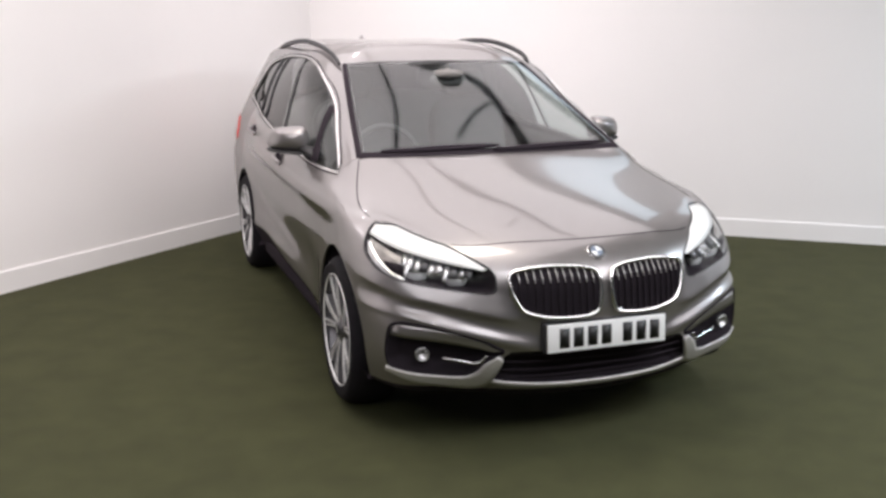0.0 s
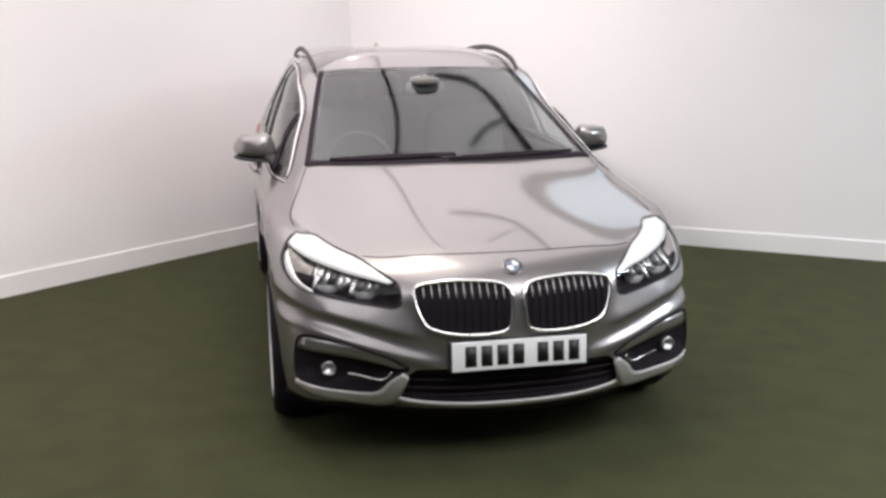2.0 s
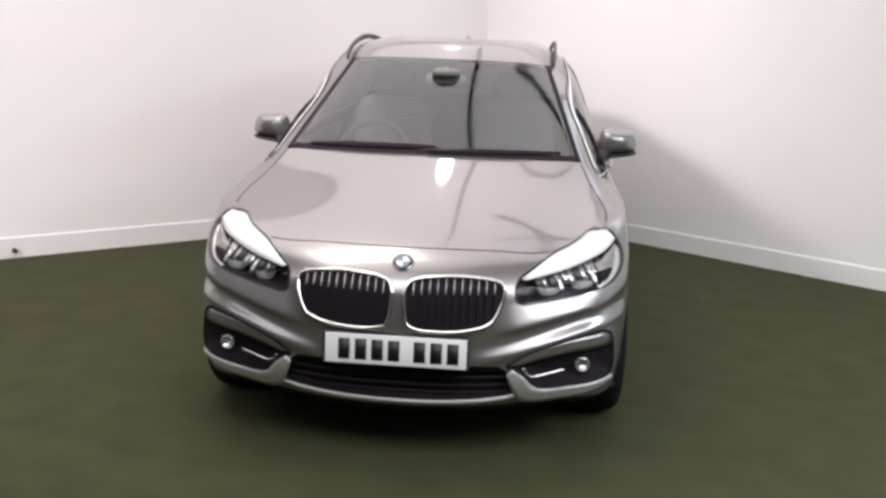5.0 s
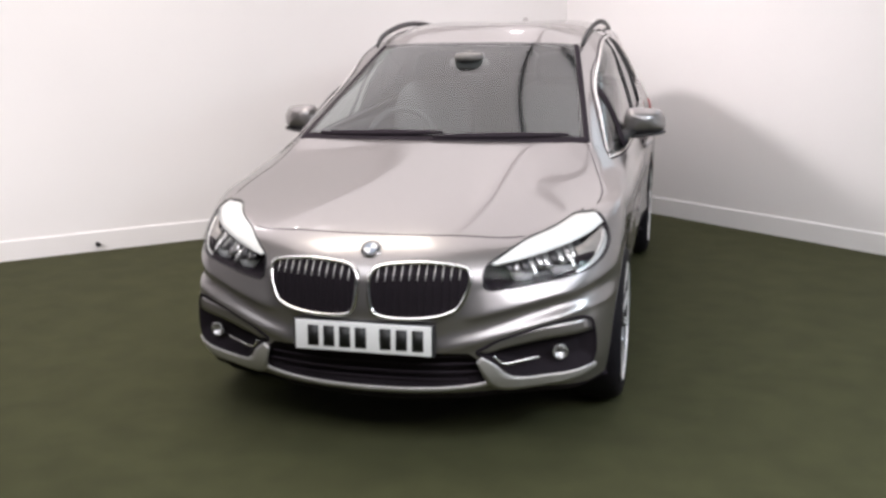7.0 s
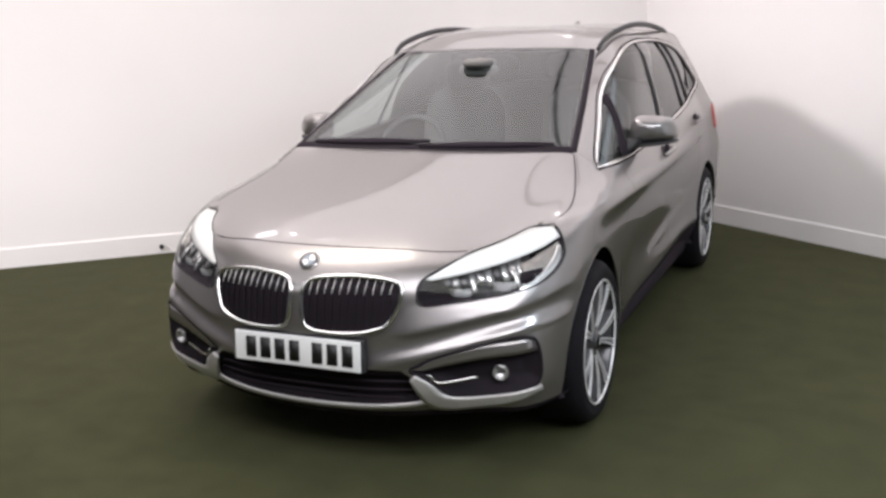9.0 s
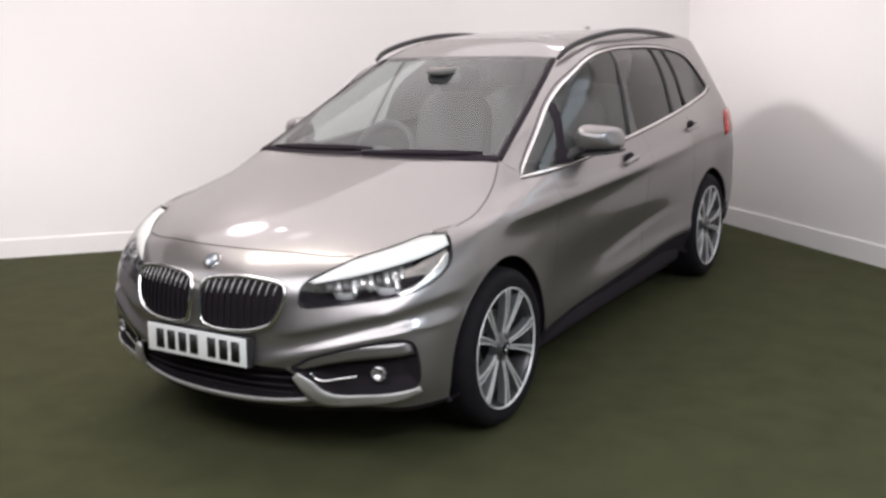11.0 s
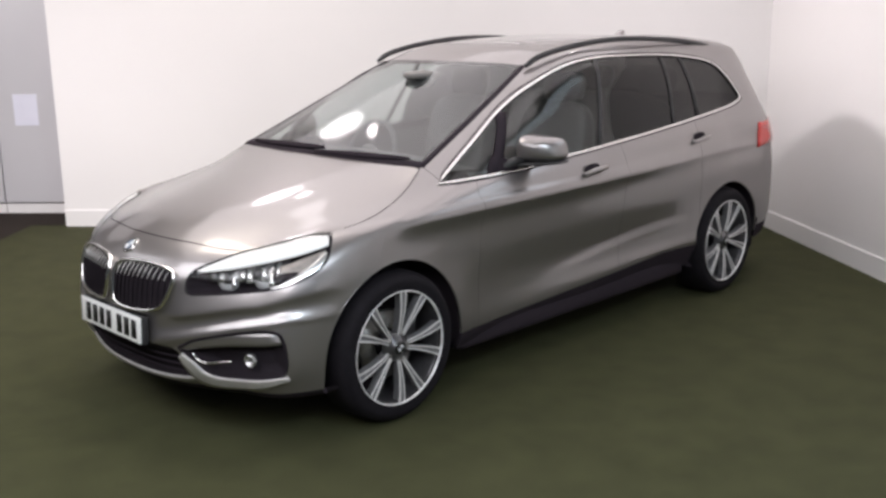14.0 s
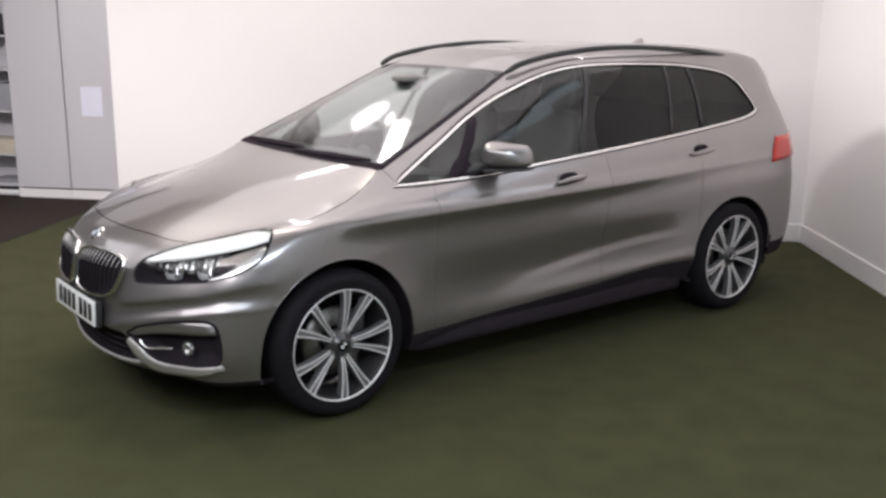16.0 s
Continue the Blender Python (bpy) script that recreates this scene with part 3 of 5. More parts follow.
def panel(name, mask, mat, parent, label="", sides=(1, -1), gap=0.0016, lip=0.010, depth=None, fill=False):
    """One body panel out of the skin's cells: drawn in by half a joint at its rim, with the rim turned inwards; fill: it fills a hole."""
    bm = bmesh.new()
    for side in sides:
        vs = {}

        def vert(i, j):
            if (i, j) not in vs:
                x, y, z = SKIN[i, j] if depth is None else SKIN[i, j] - SN[i, j] * depth[i, j]
                vs[i, j] = bm.verts.new((x * side, y, z))
            return vs[i, j]

        for i, j in zip(*np.nonzero(mask)):
            ring = [(i, j), (i, j + 1), (i + 1, j + 1), (i + 1, j)]
            if (i, j) in HALVED:
                ring.pop((HALVED[i, j] + 2) % 4 if fill else HALVED[i, j])
            quad = [vert(*c) for c in ring]
            try:
                bm.faces.new(quad[::-1] if side > 0 else quad)
            except ValueError:
                pass
    bmesh.ops.remove_doubles(bm, verts=bm.verts, dist=0.0004)
    bm.normal_update()
    rim = [v for v in bm.verts if v.is_boundary]
    move = {}
    for v in rim:
        c = sum((f.calc_center_median() for f in v.link_faces), Vector()) / max(1, len(v.link_faces))
        d = c - v.co
        d -= v.normal * d.dot(v.normal)
        if d.length > 1e-6:
            move[v] = (d.normalized() * gap, v.normal.copy())
    for v, (d, n) in move.items():
        v.co += d
    edges = [e for e in bm.edges if e.is_boundary]
    if lip:
        r = bmesh.ops.extrude_edge_only(bm, edges=edges)
        for e in edges:
            e.smooth = False
        fresh = [g for g in r["geom"] if isinstance(g, bmesh.types.BMVert)]
        tree = {}
        for v in fresh:
            o = next((e.other_vert(v) for e in v.link_edges if e.other_vert(v) in move), None)
            if o:
                v.co -= move[o][1] * lip
    ob = part(name, bm, mat, parent, label)
    return ob


car = tagged(new("car"), "bronze-grey metallic people carrier parked on turf", "car")
PANELS = {
    "bonnet": lambda s, v: s < 3 and 5 <= v < 8,
    "front_bumper": lambda s, v: s < 4.65 and v < 5,
}
mk = {k: cells(f) for k, f in PANELS.items()}
mk["wing"] = cells(lambda s, v: 3 <= s < 6.04 and v < 8 and not (s < 4.65 and v < 5) and not (s >= 4.65 and v < 1))
mk["front_door"] = cells(lambda s, v: 6.04 <= s < 7.25 and 1 <= v < 8)
mk["rear_door"] = cells(lambda s, v: 7.25 <= s < 8.25 and 1 <= v < 8)
screen_zone = cells(lambda s, v: s < 3 and 8 <= v < 10)
screen_glass = cells(lambda s, v: s < 2.8 and 8.07 <= v < 9.93)
skirt_zone = cells(lambda s, v: s > 4.65 and s < 10.2 and v < 1)
taken = screen_zone | skirt_zone
for a in mk.values():
    taken = taken | a
mk["tail"] = cells(lambda s, v: s >= 10.75 and v < 10) & ~taken
taken = taken | mk["tail"]
panel("bonnet", mk["bonnet"], PAINT, car, gap=0.0006)
panel("front_bumper", mk["front_bumper"], PAINT, car, gap=0.0, lip=0.008)
doors, wings = {}, {}
for side in (1, -1):
    wings[side] = panel("wing", mk["wing"], PAINT, car, sides=(side,), gap=0.0010)
    doors[side] = panel("front_door", mk["front_door"], PAINT, car, sides=(side,), gap=0.0008)
    doors[side * 2] = panel("rear_door", mk["rear_door"], PAINT, car, sides=(side,), gap=0.0008)
    panel("side_skirt", skirt_zone, GAP, car, "matt black plastic sill skirt", sides=(side,))
body = panel("body_shell", cells(lambda s, v: True) & ~taken, PAINT, car)
tailgate = panel("tailgate", mk["tail"], PAINT, car)
windscreen = panel("windscreen", screen_glass, GLASS, car, "clear windscreen with grey reflections", lip=0, gap=0)
panel("screen_surround", screen_zone & ~screen_glass, BLACK_GLOSS, windscreen, "black screen border", lip=0.006, gap=0)
windscreen.visible_shadow = False

col_w, row_w = S_AT.index(3), V_AT.index(8)
side_line = [(SKIN[col_w, j], SN[col_w, j]) for j, v in enumerate(V_AT) if 8 <= v <= 10]
foot_line = [(SKIN[i, row_w], SN[i, row_w]) for i, s in enumerate(S_AT) if s <= 3]
for side in (1, -1):
    bm = bmesh.new()
    tube(bm, [(p[0] * side, p[1], p[2]) for p, n in side_line], 0.004, 8, False, 3.6, [(n[0] * side, n[1], n[2]) for p, n in side_line])
    part("screen_seal", bm, GAP, windscreen, "black seal along the screen edge")
bm = bmesh.new()
foot = [(-p[0], p[1], p[2], -n[0], n[1], n[2]) for p, n in foot_line[:0:-1]] + [(*p, *n) for p, n in foot_line]
tube(bm, [(x, y + 0.006, z + 0.003) for x, y, z, *_ in foot], 0.007, 8, False, 3.6, [q[3:] for q in foot])
part("cowl", bm, GAP, car, "black plastic cowl at the foot of the screen")

# dark inner shell behind the joints, pale above the waist
ALL = cells(lambda s, v: True)
even = lambda d: np.full(SKIN.shape[:2], d)
panel("inner_shell", ALL & cells(lambda s, v: v < 8) & ~screen_zone, GAP, car, "dark inner body shell", lip=0, gap=0, depth=even(0.022))
panel("headliner", ALL & cells(lambda s, v: v >= 8) & ~screen_zone, HEADLINER, car, "pale cloth roof lining", lip=0, gap=0, depth=even(0.022))


def band(name, pts, ups, width, thick, mat, parent, label="", closed=False):
    """A flat strip with rounded edges that lies on the skin."""
    bm = bmesh.new()
    tube(bm, pts, thick, 10, closed, width / thick, ups)
    return part(name, bm, mat, parent, label)


def flip(pts, side):
    return [(p[0] * side, p[1], p[2]) for p in pts]


def along(outline, back, lift=0.0):
    """Points and normals on the skin along a flat outline."""
    pts, ups = [], []
    for q in outline:
        p, n = back(*q)
        pts.append(p + n * lift)
        ups.append(n)
    return pts, ups


def strip(name, low, high, back, lift, mat, parent, side=1, rows=4, label="", thick=0.004):
    """A sheet on the skin between two flat curves of equally many points, with a little thickness."""
    bm = bmesh.new()
    out = []
    for r in range(rows + 1):
        t = r / rows
        line = []
        for a, b in zip(low, high):
            p, n = back(*(np.array(a) * (1 - t) + np.array(b) * t))
            line.append(p + n * lift)
        out.append([(p.x * side, p.y, p.z) for p in line])
    grid_mesh(bm, out)
    bmesh.ops.recalc_face_normals(bm, faces=bm.faces)
    ob = part(name, bm, mat, parent, label)
    if thick:
        mod = ob.modifiers.new("thickness", "SOLIDIFY")
        mod.thickness, mod.offset = thick, 0
    return ob


# ---- side windows ----
for side in (1, -1):
    frame_pts, frame_ups = along(WINDOWS, from_side, 0.001)
    band("window_trim", flip(frame_pts, side), flip(frame_ups, side), 0.0078, 0.0035, CHROME, body, "bright chrome window surround", True)
    out = np.array(WINDOWS)
    tang = np.roll(out, -1, axis=0) - np.roll(out, 1, axis=0)
    tang /= np.linalg.norm(tang, axis=1, keepdims=True)
    seal_pts, seal_ups = along(out + np.stack((tang[:, 1], -tang[:, 0]), axis=1) * 0.0088, from_side, 0.001)
    band("window_seal", flip(seal_pts, side), flip(seal_ups, side), 0.0035, 0.003, GAP, body, "thin black window seal", True)
    sail_low = [(y, np.interp(y, [-1.06, -.62, -.07], [1.000, 1.012, 1.046])) for y in np.linspace(-0.79, -0.60, 9)]
    sail_high = [(y, np.interp(y, [-.79, -.74, -.68, -.63, -.60], [1.03, 1.085, 1.085, 1.045, 1.022])) for y in np.linspace(-0.79, -0.60, 9)]
    strip("mirror_sail", sail_low, sail_high, from_side, -0.003, GAP, doors[side], side, 4, "black triangular mirror base panel")
    for nm, s0, s1, gm, lab in (("front_quarter_window", 3.6, 5.8, GLASS_SIDE, ""), ("front_door_window", 5.8, 7.22, GLASS_SIDE, "clear side glass"), ("rear_door_window", 7.22, 8.0, GLASS_DARK, "dark privacy glass"), ("rear_quarter_window", 8.0, 11, GLASS_DARK, "dark privacy glass")):
        w = panel(nm, HOLE_WINDOWS & np.array([[s0 <= (a + b) / 2 < s1] for a, b in zip(S_AT, S_AT[1:])]), gm, car, lab, (side,), gap=0, lip=0, depth=even(0.008), fill=True)
        w.visible_shadow = False
    for y0, y1, top0, top1, wd, mt in ((-0.755, -0.755, -0.545, -0.545, 0.026, GAP), (0.06, 0.06, 0.25, 0.25, 0.016, BLACK), (0.80, 0.80, 0.92, 0.92, 0.009, BLACK), (1.11, 1.11, 1.13, 1.13, 0.011, BLACK)):
        zb = np.interp(y0, [-1.05, -.07, .8, 1.62], [.998, 1.038, 1.099, 1.158])
        zt = np.interp(top0, [-.80, -.52, -.28, 0, .3, .75, 1.15], [1.137, 1.28, 1.383, 1.461, 1.492, 1.487, 1.469])
        line = [(y0 + (top0 - y0) * t, zb + (zt - zb) * t) for t in np.linspace(0.0, 1.0, 7)]
        pts, ups = along(line, from_side, -0.004)
        band("window_pillar", flip(pts, side), flip(ups, side), wd, 0.007, mt, body, "black window pillar")

# ---- roof rails and aerial ----
for side in (1, -1):
    rail = smooth_curve([(.565, -.225, 1.478), (.572, -.12, 1.522), (.578, .12, 1.564), (.584, .45, 1.592), (.586, .80, 1.592), (.58, 1.25, 1.565), (.572, 1.55, 1.527), (.568, 1.66, 1.498)], 6)
    bm = bmesh.new()
    tube(bm, [(x, y, z - 0.009) for x, y, z in flip(rail, side)], [0.012 if i < 2 or i > len(rail) - 3 else 0.0155 for i in range(len(rail))], 10, False, 0.62)
    part("roof_rail", bm, BLACK, car, "black roof rail bar")
bm = bmesh.new()
rows = []
for t in np.linspace(0, 1, 7):
    half, z = 0.024 * (1 - t) ** 0.6, 1.588 + 0.030 * t
    y0, y1 = 1.36 + 0.055 * t, 1.47 - 0.012 * t
    rows.append([(half * math.cos(a), (y0 + y1) / 2 + (y1 - y0) / 2 * math.sin(a), z) for a in np.linspace(0, math.tau, 17)])
grid_mesh(bm, rows)
bmesh.ops.remove_doubles(bm, verts=bm.verts, dist=1e-5)
bmesh.ops.recalc_face_normals(bm, faces=bm.faces)
part("aerial_fin", bm, PAINT, car, "small shark-fin roof aerial")

# the dark joint along the bonnet's leading edge and its flanks
row5 = V_AT.index(5)
edge = [SKIN[i, row5] for i, s in enumerate(S_AT) if s <= 1.95]
edge_n = [SN[i, row5] for i, s in enumerate(S_AT) if s <= 1.95]
col3 = S_AT.index(3)
line = [(-p[0], p[1], p[2]) for p in edge[:0:-1]] + [tuple(p) for p in edge]
line_n = [(-p[0], p[1], p[2]) for p in edge_n[:0:-1]] + [tuple(p) for p in edge_n]
band("bonnet_joint", line, line_n, 0.0030, 0.0012, GAP, bpy.data.objects["bonnet"], "dark joint along the bonnet's front edge")
for side in (1, -1):
    flank_line = [(SKIN[col3, j], SN[col3, j]) for j, v in enumerate(V_AT) if 5.4 < v <= 7.9]
    band("bonnet_joint", flip([p for p, n in flank_line], side), flip([n for p, n in flank_line], side), 0.0026, 0.0012, GAP, bpy.data.objects["bonnet"], "dark joint along the bonnet's flank")

# ---- nose: kidneys, plate, badge ----
KIDNEY = smooth_curve([(.024, .66), (.026, .70), (.048, .723), (.11, .735), (.23, .739), (.33, .729), (.370, .715), (.378, .69), (.370, .65), (.352, .607), (.325, .58), (.25, .560), (.14, .555), (.06, .564), (.032, .59)], 3, True)
for side in (1, -1):
    pts, ups = along(KIDNEY, from_front, 0.013)
    bm = bmesh.new()
    tube(bm, flip(pts, side), 0.0135, 10, True, 0.68, flip(ups, side))
    grille = part("grille", bm, CHROME, car, "chrome-framed kidney grille")
    c = np.mean(KIDNEY, axis=0)
    bm = bmesh.new()
    rings = []
    for t in (1.0, 0.75, 0.5, 0.25):
        rings.append([Vector((p.x * side, p.y, p.z)) + Vector((0, -0.011, 0)) for p in (from_front(*(c + (np.array(q) - c) * t))[0] for q in KIDNEY)])
    vs = [[bm.verts.new(p) for p in r] for r in rings]
    n = len(KIDNEY)
    for a, b in zip(vs, vs[1:]):
        for i in range(n):
            bm.faces.new((a[i], a[(i + 1) % n], b[(i + 1) % n], b[i]))
    bm.faces.new(vs[-1])
    bmesh.ops.recalc_face_normals(bm, faces=bm.faces)
    part("grille_back", bm, VOID, grille, "black grille void")
    poly = np.array(KIDNEY)
    for k in range(11):
        x = 0.055 + k * 0.0293
        zs = [z for z in np.linspace(.55, .745, 80) if inside(poly, np.array([[x, z]]))[0]]
        bm = bmesh.new()
        pp = []
        for z in np.linspace(zs[0] - 0.004, zs[-1] + 0.004, 9):
            p, nn = from_front(x, z)
            pp.append((p.x * side, p.y - 0.014 - 0.004 * math.sin((z - zs[0]) / (zs[-1] - zs[0]) * math.pi), p.z))
        tube(bm, pp, 0.0070, 6, False, 0.24, [(0, -1, 0)] * 9)
        part("grille_slat", bm, VOID, grille)
        # Light catching the slat's upper end, added as a thin satin bar.
        bm = bmesh.new()
        pp = [(x, y - 0.0075, z) for x, y, z in pp[6:]]
        tube(bm, pp, 0.0022, 6, False, 1.0, [(0, -1, 0)] * len(pp))
        part("slat_tip_glint", bm, SATIN, grille, "glint on the slat's upper end, made as a satin bar")

bm = bmesh.new()
box(bm, -0.26, 0.26, -0.004, 0.004, -0.0555, 0.0555, 0.0025)
plate = part("number_plate", bm, PLATE, car, "white number plate with black bars")
plate.matrix_basis = pose(0, -2.296, 0.479, -3)
for k, x in enumerate((-0.189, -0.128, -0.067, -0.006, 0.088, 0.149, 0.210)):
    bm = bmesh.new()
    box(bm, x - 0.021, x + 0.021, -0.006, -0.0035, -0.0385, 0.0385)
    part("plate_bar", bm, INK, plate, "black bar")
bm = bmesh.new()
box(bm, -0.27, 0.27, 0.005, 0.03, -0.058, 0.058, 0.004)
part("plate_holder", bm, BLACK, plate)

p, n = from_front(0, 0.782)
badge_m = look(p + n * 0.003, p + n)
bm = bmesh.new()
bmesh.ops.create_cone(bm, cap_ends=True, segments=32, radius1=0.041, radius2=0.037, depth=0.008)
badge = part("badge", bm, CHROME, car, "round chrome bonnet badge")
badge.matrix_basis = badge_m @ pose(0, 0, 0, 180)
BLUE = material("badge_blue", (0.16, 0.20, 0.27), 0.3, 0, 0.5)
BADGE_WHITE = material("badge_white", (0.75, 0.76, 0.78), 0.3, 0, 0.5)
for k in range(4):
    bm = bmesh.new()
    c0 = bm.verts.new((0, 0, 0.0055))
    arc = [bm.verts.new((0.025 * math.cos(a), 0.025 * math.sin(a), 0.0055)) for a in np.linspace(k * math.pi / 2, (k + 1) * math.pi / 2, 9)]
    for a, b in zip(arc, arc[1:]):
        bm.faces.new((c0, a, b))
    part("badge_quarter", bm, BLUE if k % 2 else BADGE_WHITE, badge)
bm = bmesh.new()
lathe(bm, [(0.025, 0.0042), (0.037, 0.0042), (0.037, 0.0047), (0.025, 0.0049)], 32, pose(0, 0, 0, 0, -90))
part("badge_ring", bm, RIM_DARK, badge)

# ---- lower intake and lamp pockets ----
def pocket(mask, deep, reach):
    """Depths that fall from the hole's rim to deep within so many cells."""
    d = np.zeros(SKIN.shape[:2])
    m = np.zeros(SKIN.shape[:2], bool)
    m[1:-1, 1:-1] = mask[1:, 1:] & mask[:-1, 1:] & mask[1:, :-1] & mask[:-1, :-1]
    m[0, 1:-1] = mask[0, 1:] & mask[0, :-1]
    for k in range(reach):
        d[m] += deep / reach
        e = m.copy()
        e[1:-1, 1:-1] &= m[2:, 1:-1] & m[:-2, 1:-1] & m[1:-1, 2:] & m[1:-1, :-2]
        e[0, 1:-1] &= m[1, 1:-1] & m[0, 2:] & m[0, :-2]
        m = e
    return d


intake = panel("lower_grille", HOLE_INTAKE, VOID, car, "black lower air intake", gap=0, lip=0, depth=pocket(HOLE_INTAKE, 0.05, 3), fill=True)
for z in (0.30, 0.335, 0.37, 0.40):
    xs = [x for x in np.linspace(-0.47, 0.47, 41) if inside(np.array(INTAKE_HALF + [(-a, b) for a, b in INTAKE_HALF[::-1]]), np.array([[x, z]]))[0]]
    pts = [from_front(abs(x), z)[0] for x in xs]
    bm = bmesh.new()
    tube(bm, [(x, p.y + 0.022, z) for x, p in zip(xs, pts)], 0.0045, 6)
    part("grille_bar", bm, GAP, intake)
rim_low = [(x, z) for x, z in [(-.47, .30), (-.40, .277), (-.25, .262), (0, .256), (.25, .262), (.40, .277), (.47, .30)]]
low_pts = smooth_curve(rim_low, 6)
pp = [from_front(abs(x), z) for x, z in low_pts]
band("bumper_lip", [(x, p.y - 0.004, p.z) for (x, z), (p, n) in zip(low_pts, pp)], [(n.x * (1 if x >= 0 else -1), n.y, n.z) for (x, z), (p, n) in zip(low_pts, pp)], 0.012, 0.007, SATIN, car, "satin silver lower bumper lip")
bm = bmesh.new()
rows = []
nose_s = [s for s in S_AT if s <= 4.25]
full = [(-1, s) for s in nose_s[::-1]] + [(1, s) for s in nose_s[1:]]
for dz, dn in ((0.004, 0.0), (-0.02, 0.015), (-0.04, 0.05), (-0.045, 0.25)):
    row = []
    for sd, s in full:
        x, y, z = skin(s, 0.0)
        q = Vector((x * 0.9, y + 1.2, 0)).normalized()
        row.append(((x - q.x * dn) * sd, y - q.y * dn, max(0.15, z + dz)))
    rows.append(row)
grid_mesh(bm, rows)
bmesh.ops.recalc_face_normals(bm, faces=bm.faces)
part("under_spoiler", bm, GAP, car, "matt black plastic under spoiler")

for side in (1, -1):
    fog_pocket = panel("fog_recess", HOLE_FOG, VOID, car, "black fog lamp recess", (side,), gap=0, lip=0, depth=pocket(HOLE_FOG, 0.045, 3), fill=True)
    brow_low = smooth_curve([(.445, .418), (.53, .437), (.66, .456), (.808, .468)], 5)
    brow_high = smooth_curve([(.412, .422), (.49, .464), (.64, .503), (.795, .520)], 5)
    strip("recess_brow", brow_low, brow_high, from_front, -0.001, PAINT, fog_pocket, side, 3, "painted brow over the fog lamp")
    rim_pts, rim_ups = along(FOG, from_front, 0.001)
    band("recess_rim", flip(rim_pts, side), flip(rim_ups, side), 0.006, 0.004, VOID, fog_pocket, "black recess rim", True)
    lower_in = smooth_curve([(.425, .405), (.472, .370), (.505, .328), (.56, .310), (.66, .314), (.74, .322), (.812, .336)], 5)
    lower_out = smooth_curve([(.405, .385), (.425, .33), (.455, .272), (.52, .256), (.66, .268), (.745, .286), (.812, .318)], 5)
    strip("bumper_blade", lower_out, lower_in, from_front, 0.006, SATIN, car, side, 4, "satin silver bumper blade", 0.010)
    hook = smooth_curve([(.625, .385), (.57, .376), (.515, .366), (.487, .375), (.468, .402)], 6)
    pts, ups = along(hook, from_front, -0.004)
    band("recess_trim", flip(pts, side), flip(ups, side), 0.0055, 0.005, CHROME, fog_pocket, "chrome trim hook")
    p, n = from_front(0.70, 0.395)
    lamp_dir = Vector((0.18, -1, 0)).normalized()
    fm = look(p - n * 0.012, p + lamp_dir)
    fm = Matrix.Diagonal((side, 1, 1, 1)) @ fm
    bm = bmesh.new()
    lathe(bm, [(0.0, -0.014), (0.014, -0.011), (0.021, 0.003), (0.026, 0.006), (0.029, 0.003), (0.029, -0.012)], 32, pose(0, 0, 0, 0, 90))
    bmesh.ops.transform(bm, matrix=fm, verts=bm.verts)
    bmesh.ops.recalc_face_normals(bm, faces=bm.faces)
    fog = part("fog_lamp", bm, CUP, car, "round fog lamp with clear glass")
    bm = bmesh.new()
    lathe(bm, [(0.0, 0.011), (0.012, 0.009), (0.024, 0.005)], 32, pose(0, 0, 0, 0, 90))
    bmesh.ops.transform(bm, matrix=fm, verts=bm.verts)
    part("fog_glass", bm, LENS, fog)

    # headlamp: bowl, brow, projectors, clear cover
    bowl = panel("headlight", HOLE_LAMP, VOID, car, "clear headlamp with white brow and twin projectors", (side,), gap=0, lip=0, depth=pocket(HOLE_LAMP, 0.060, 4), fill=True)
    cover = panel("lamp_cover", HOLE_LAMP, LENS, bowl, "clear headlamp cover", (side,), gap=0, lip=0, depth=even(-0.0015), fill=True)
    cover.visible_shadow = False
    brow_hi = smooth_curve([(-1.19, .737), (-1.10, .775), (-1.03, .799), (-.923, .8225), (-.745, .8585), (-.656, .865)], 6)
    BROW_LO = [(-1.175, .731), (-1.09, .742), (-1.02, .752), (-.923, .771), (-.75, .807), (-.652, .833)]
    brow_lo = smooth_curve(BROW_LO, 6)
    strip("lamp_brow", brow_lo, brow_hi, from_corner, -0.004, LAMP_WHITE, bowl, side, 3, "bright white headlamp brow")
    rim_pts, rim_ups = along(smooth_curve([(-1.222, .645), (-1.234, .69), (-1.19, .742), (-1.03, .80), (-.923, .823), (-.745, .859), (-.66, .867)], 6), from_corner, 0.0)
    band("lamp_seal", flip(rim_pts, side), flip(rim_ups, side), 0.0032, 0.0028, BLACK, bowl, "black rubber seal over the headlamp")
    rim_pts, rim_ups = along(smooth_curve([(-.645, .862), (-.642, .840), (-.652, .785), (-.682, .75), (-.75, .713), (-.86, .683), (-1.06, .657), (-1.21, .644)], 6), from_corner, 0.0)
    band("lamp_seal", flip(rim_pts, side), flip(rim_ups, side), 0.0022, 0.0024, BLACK, bowl, "black rubber seal under the headlamp")
    sweep_in = smooth_curve([(-.654, .812), (-.668, .765), (-.72, .725), (-.80, .695), (-.88, .680)], 5)
    sweep_out = smooth_curve([(-.670, .812), (-.702, .782), (-.750, .748), (-.815, .712), (-.88, .691)], 5)
    strip("lamp_sweep", sweep_in, sweep_out, from_corner, -0.010, REFLECTOR, bowl, side, 3, "chrome corner reflector")
    wing_lo = smooth_curve([(-.845, .692), (-.80, .703), (-.74, .728), (-.685, .765), (-.662, .80)], 4)
    wing_hi = smooth_curve([(-.845, .772), (-.80, .782), (-.75, .800), (-.70, .813), (-.664, .825)], 4)
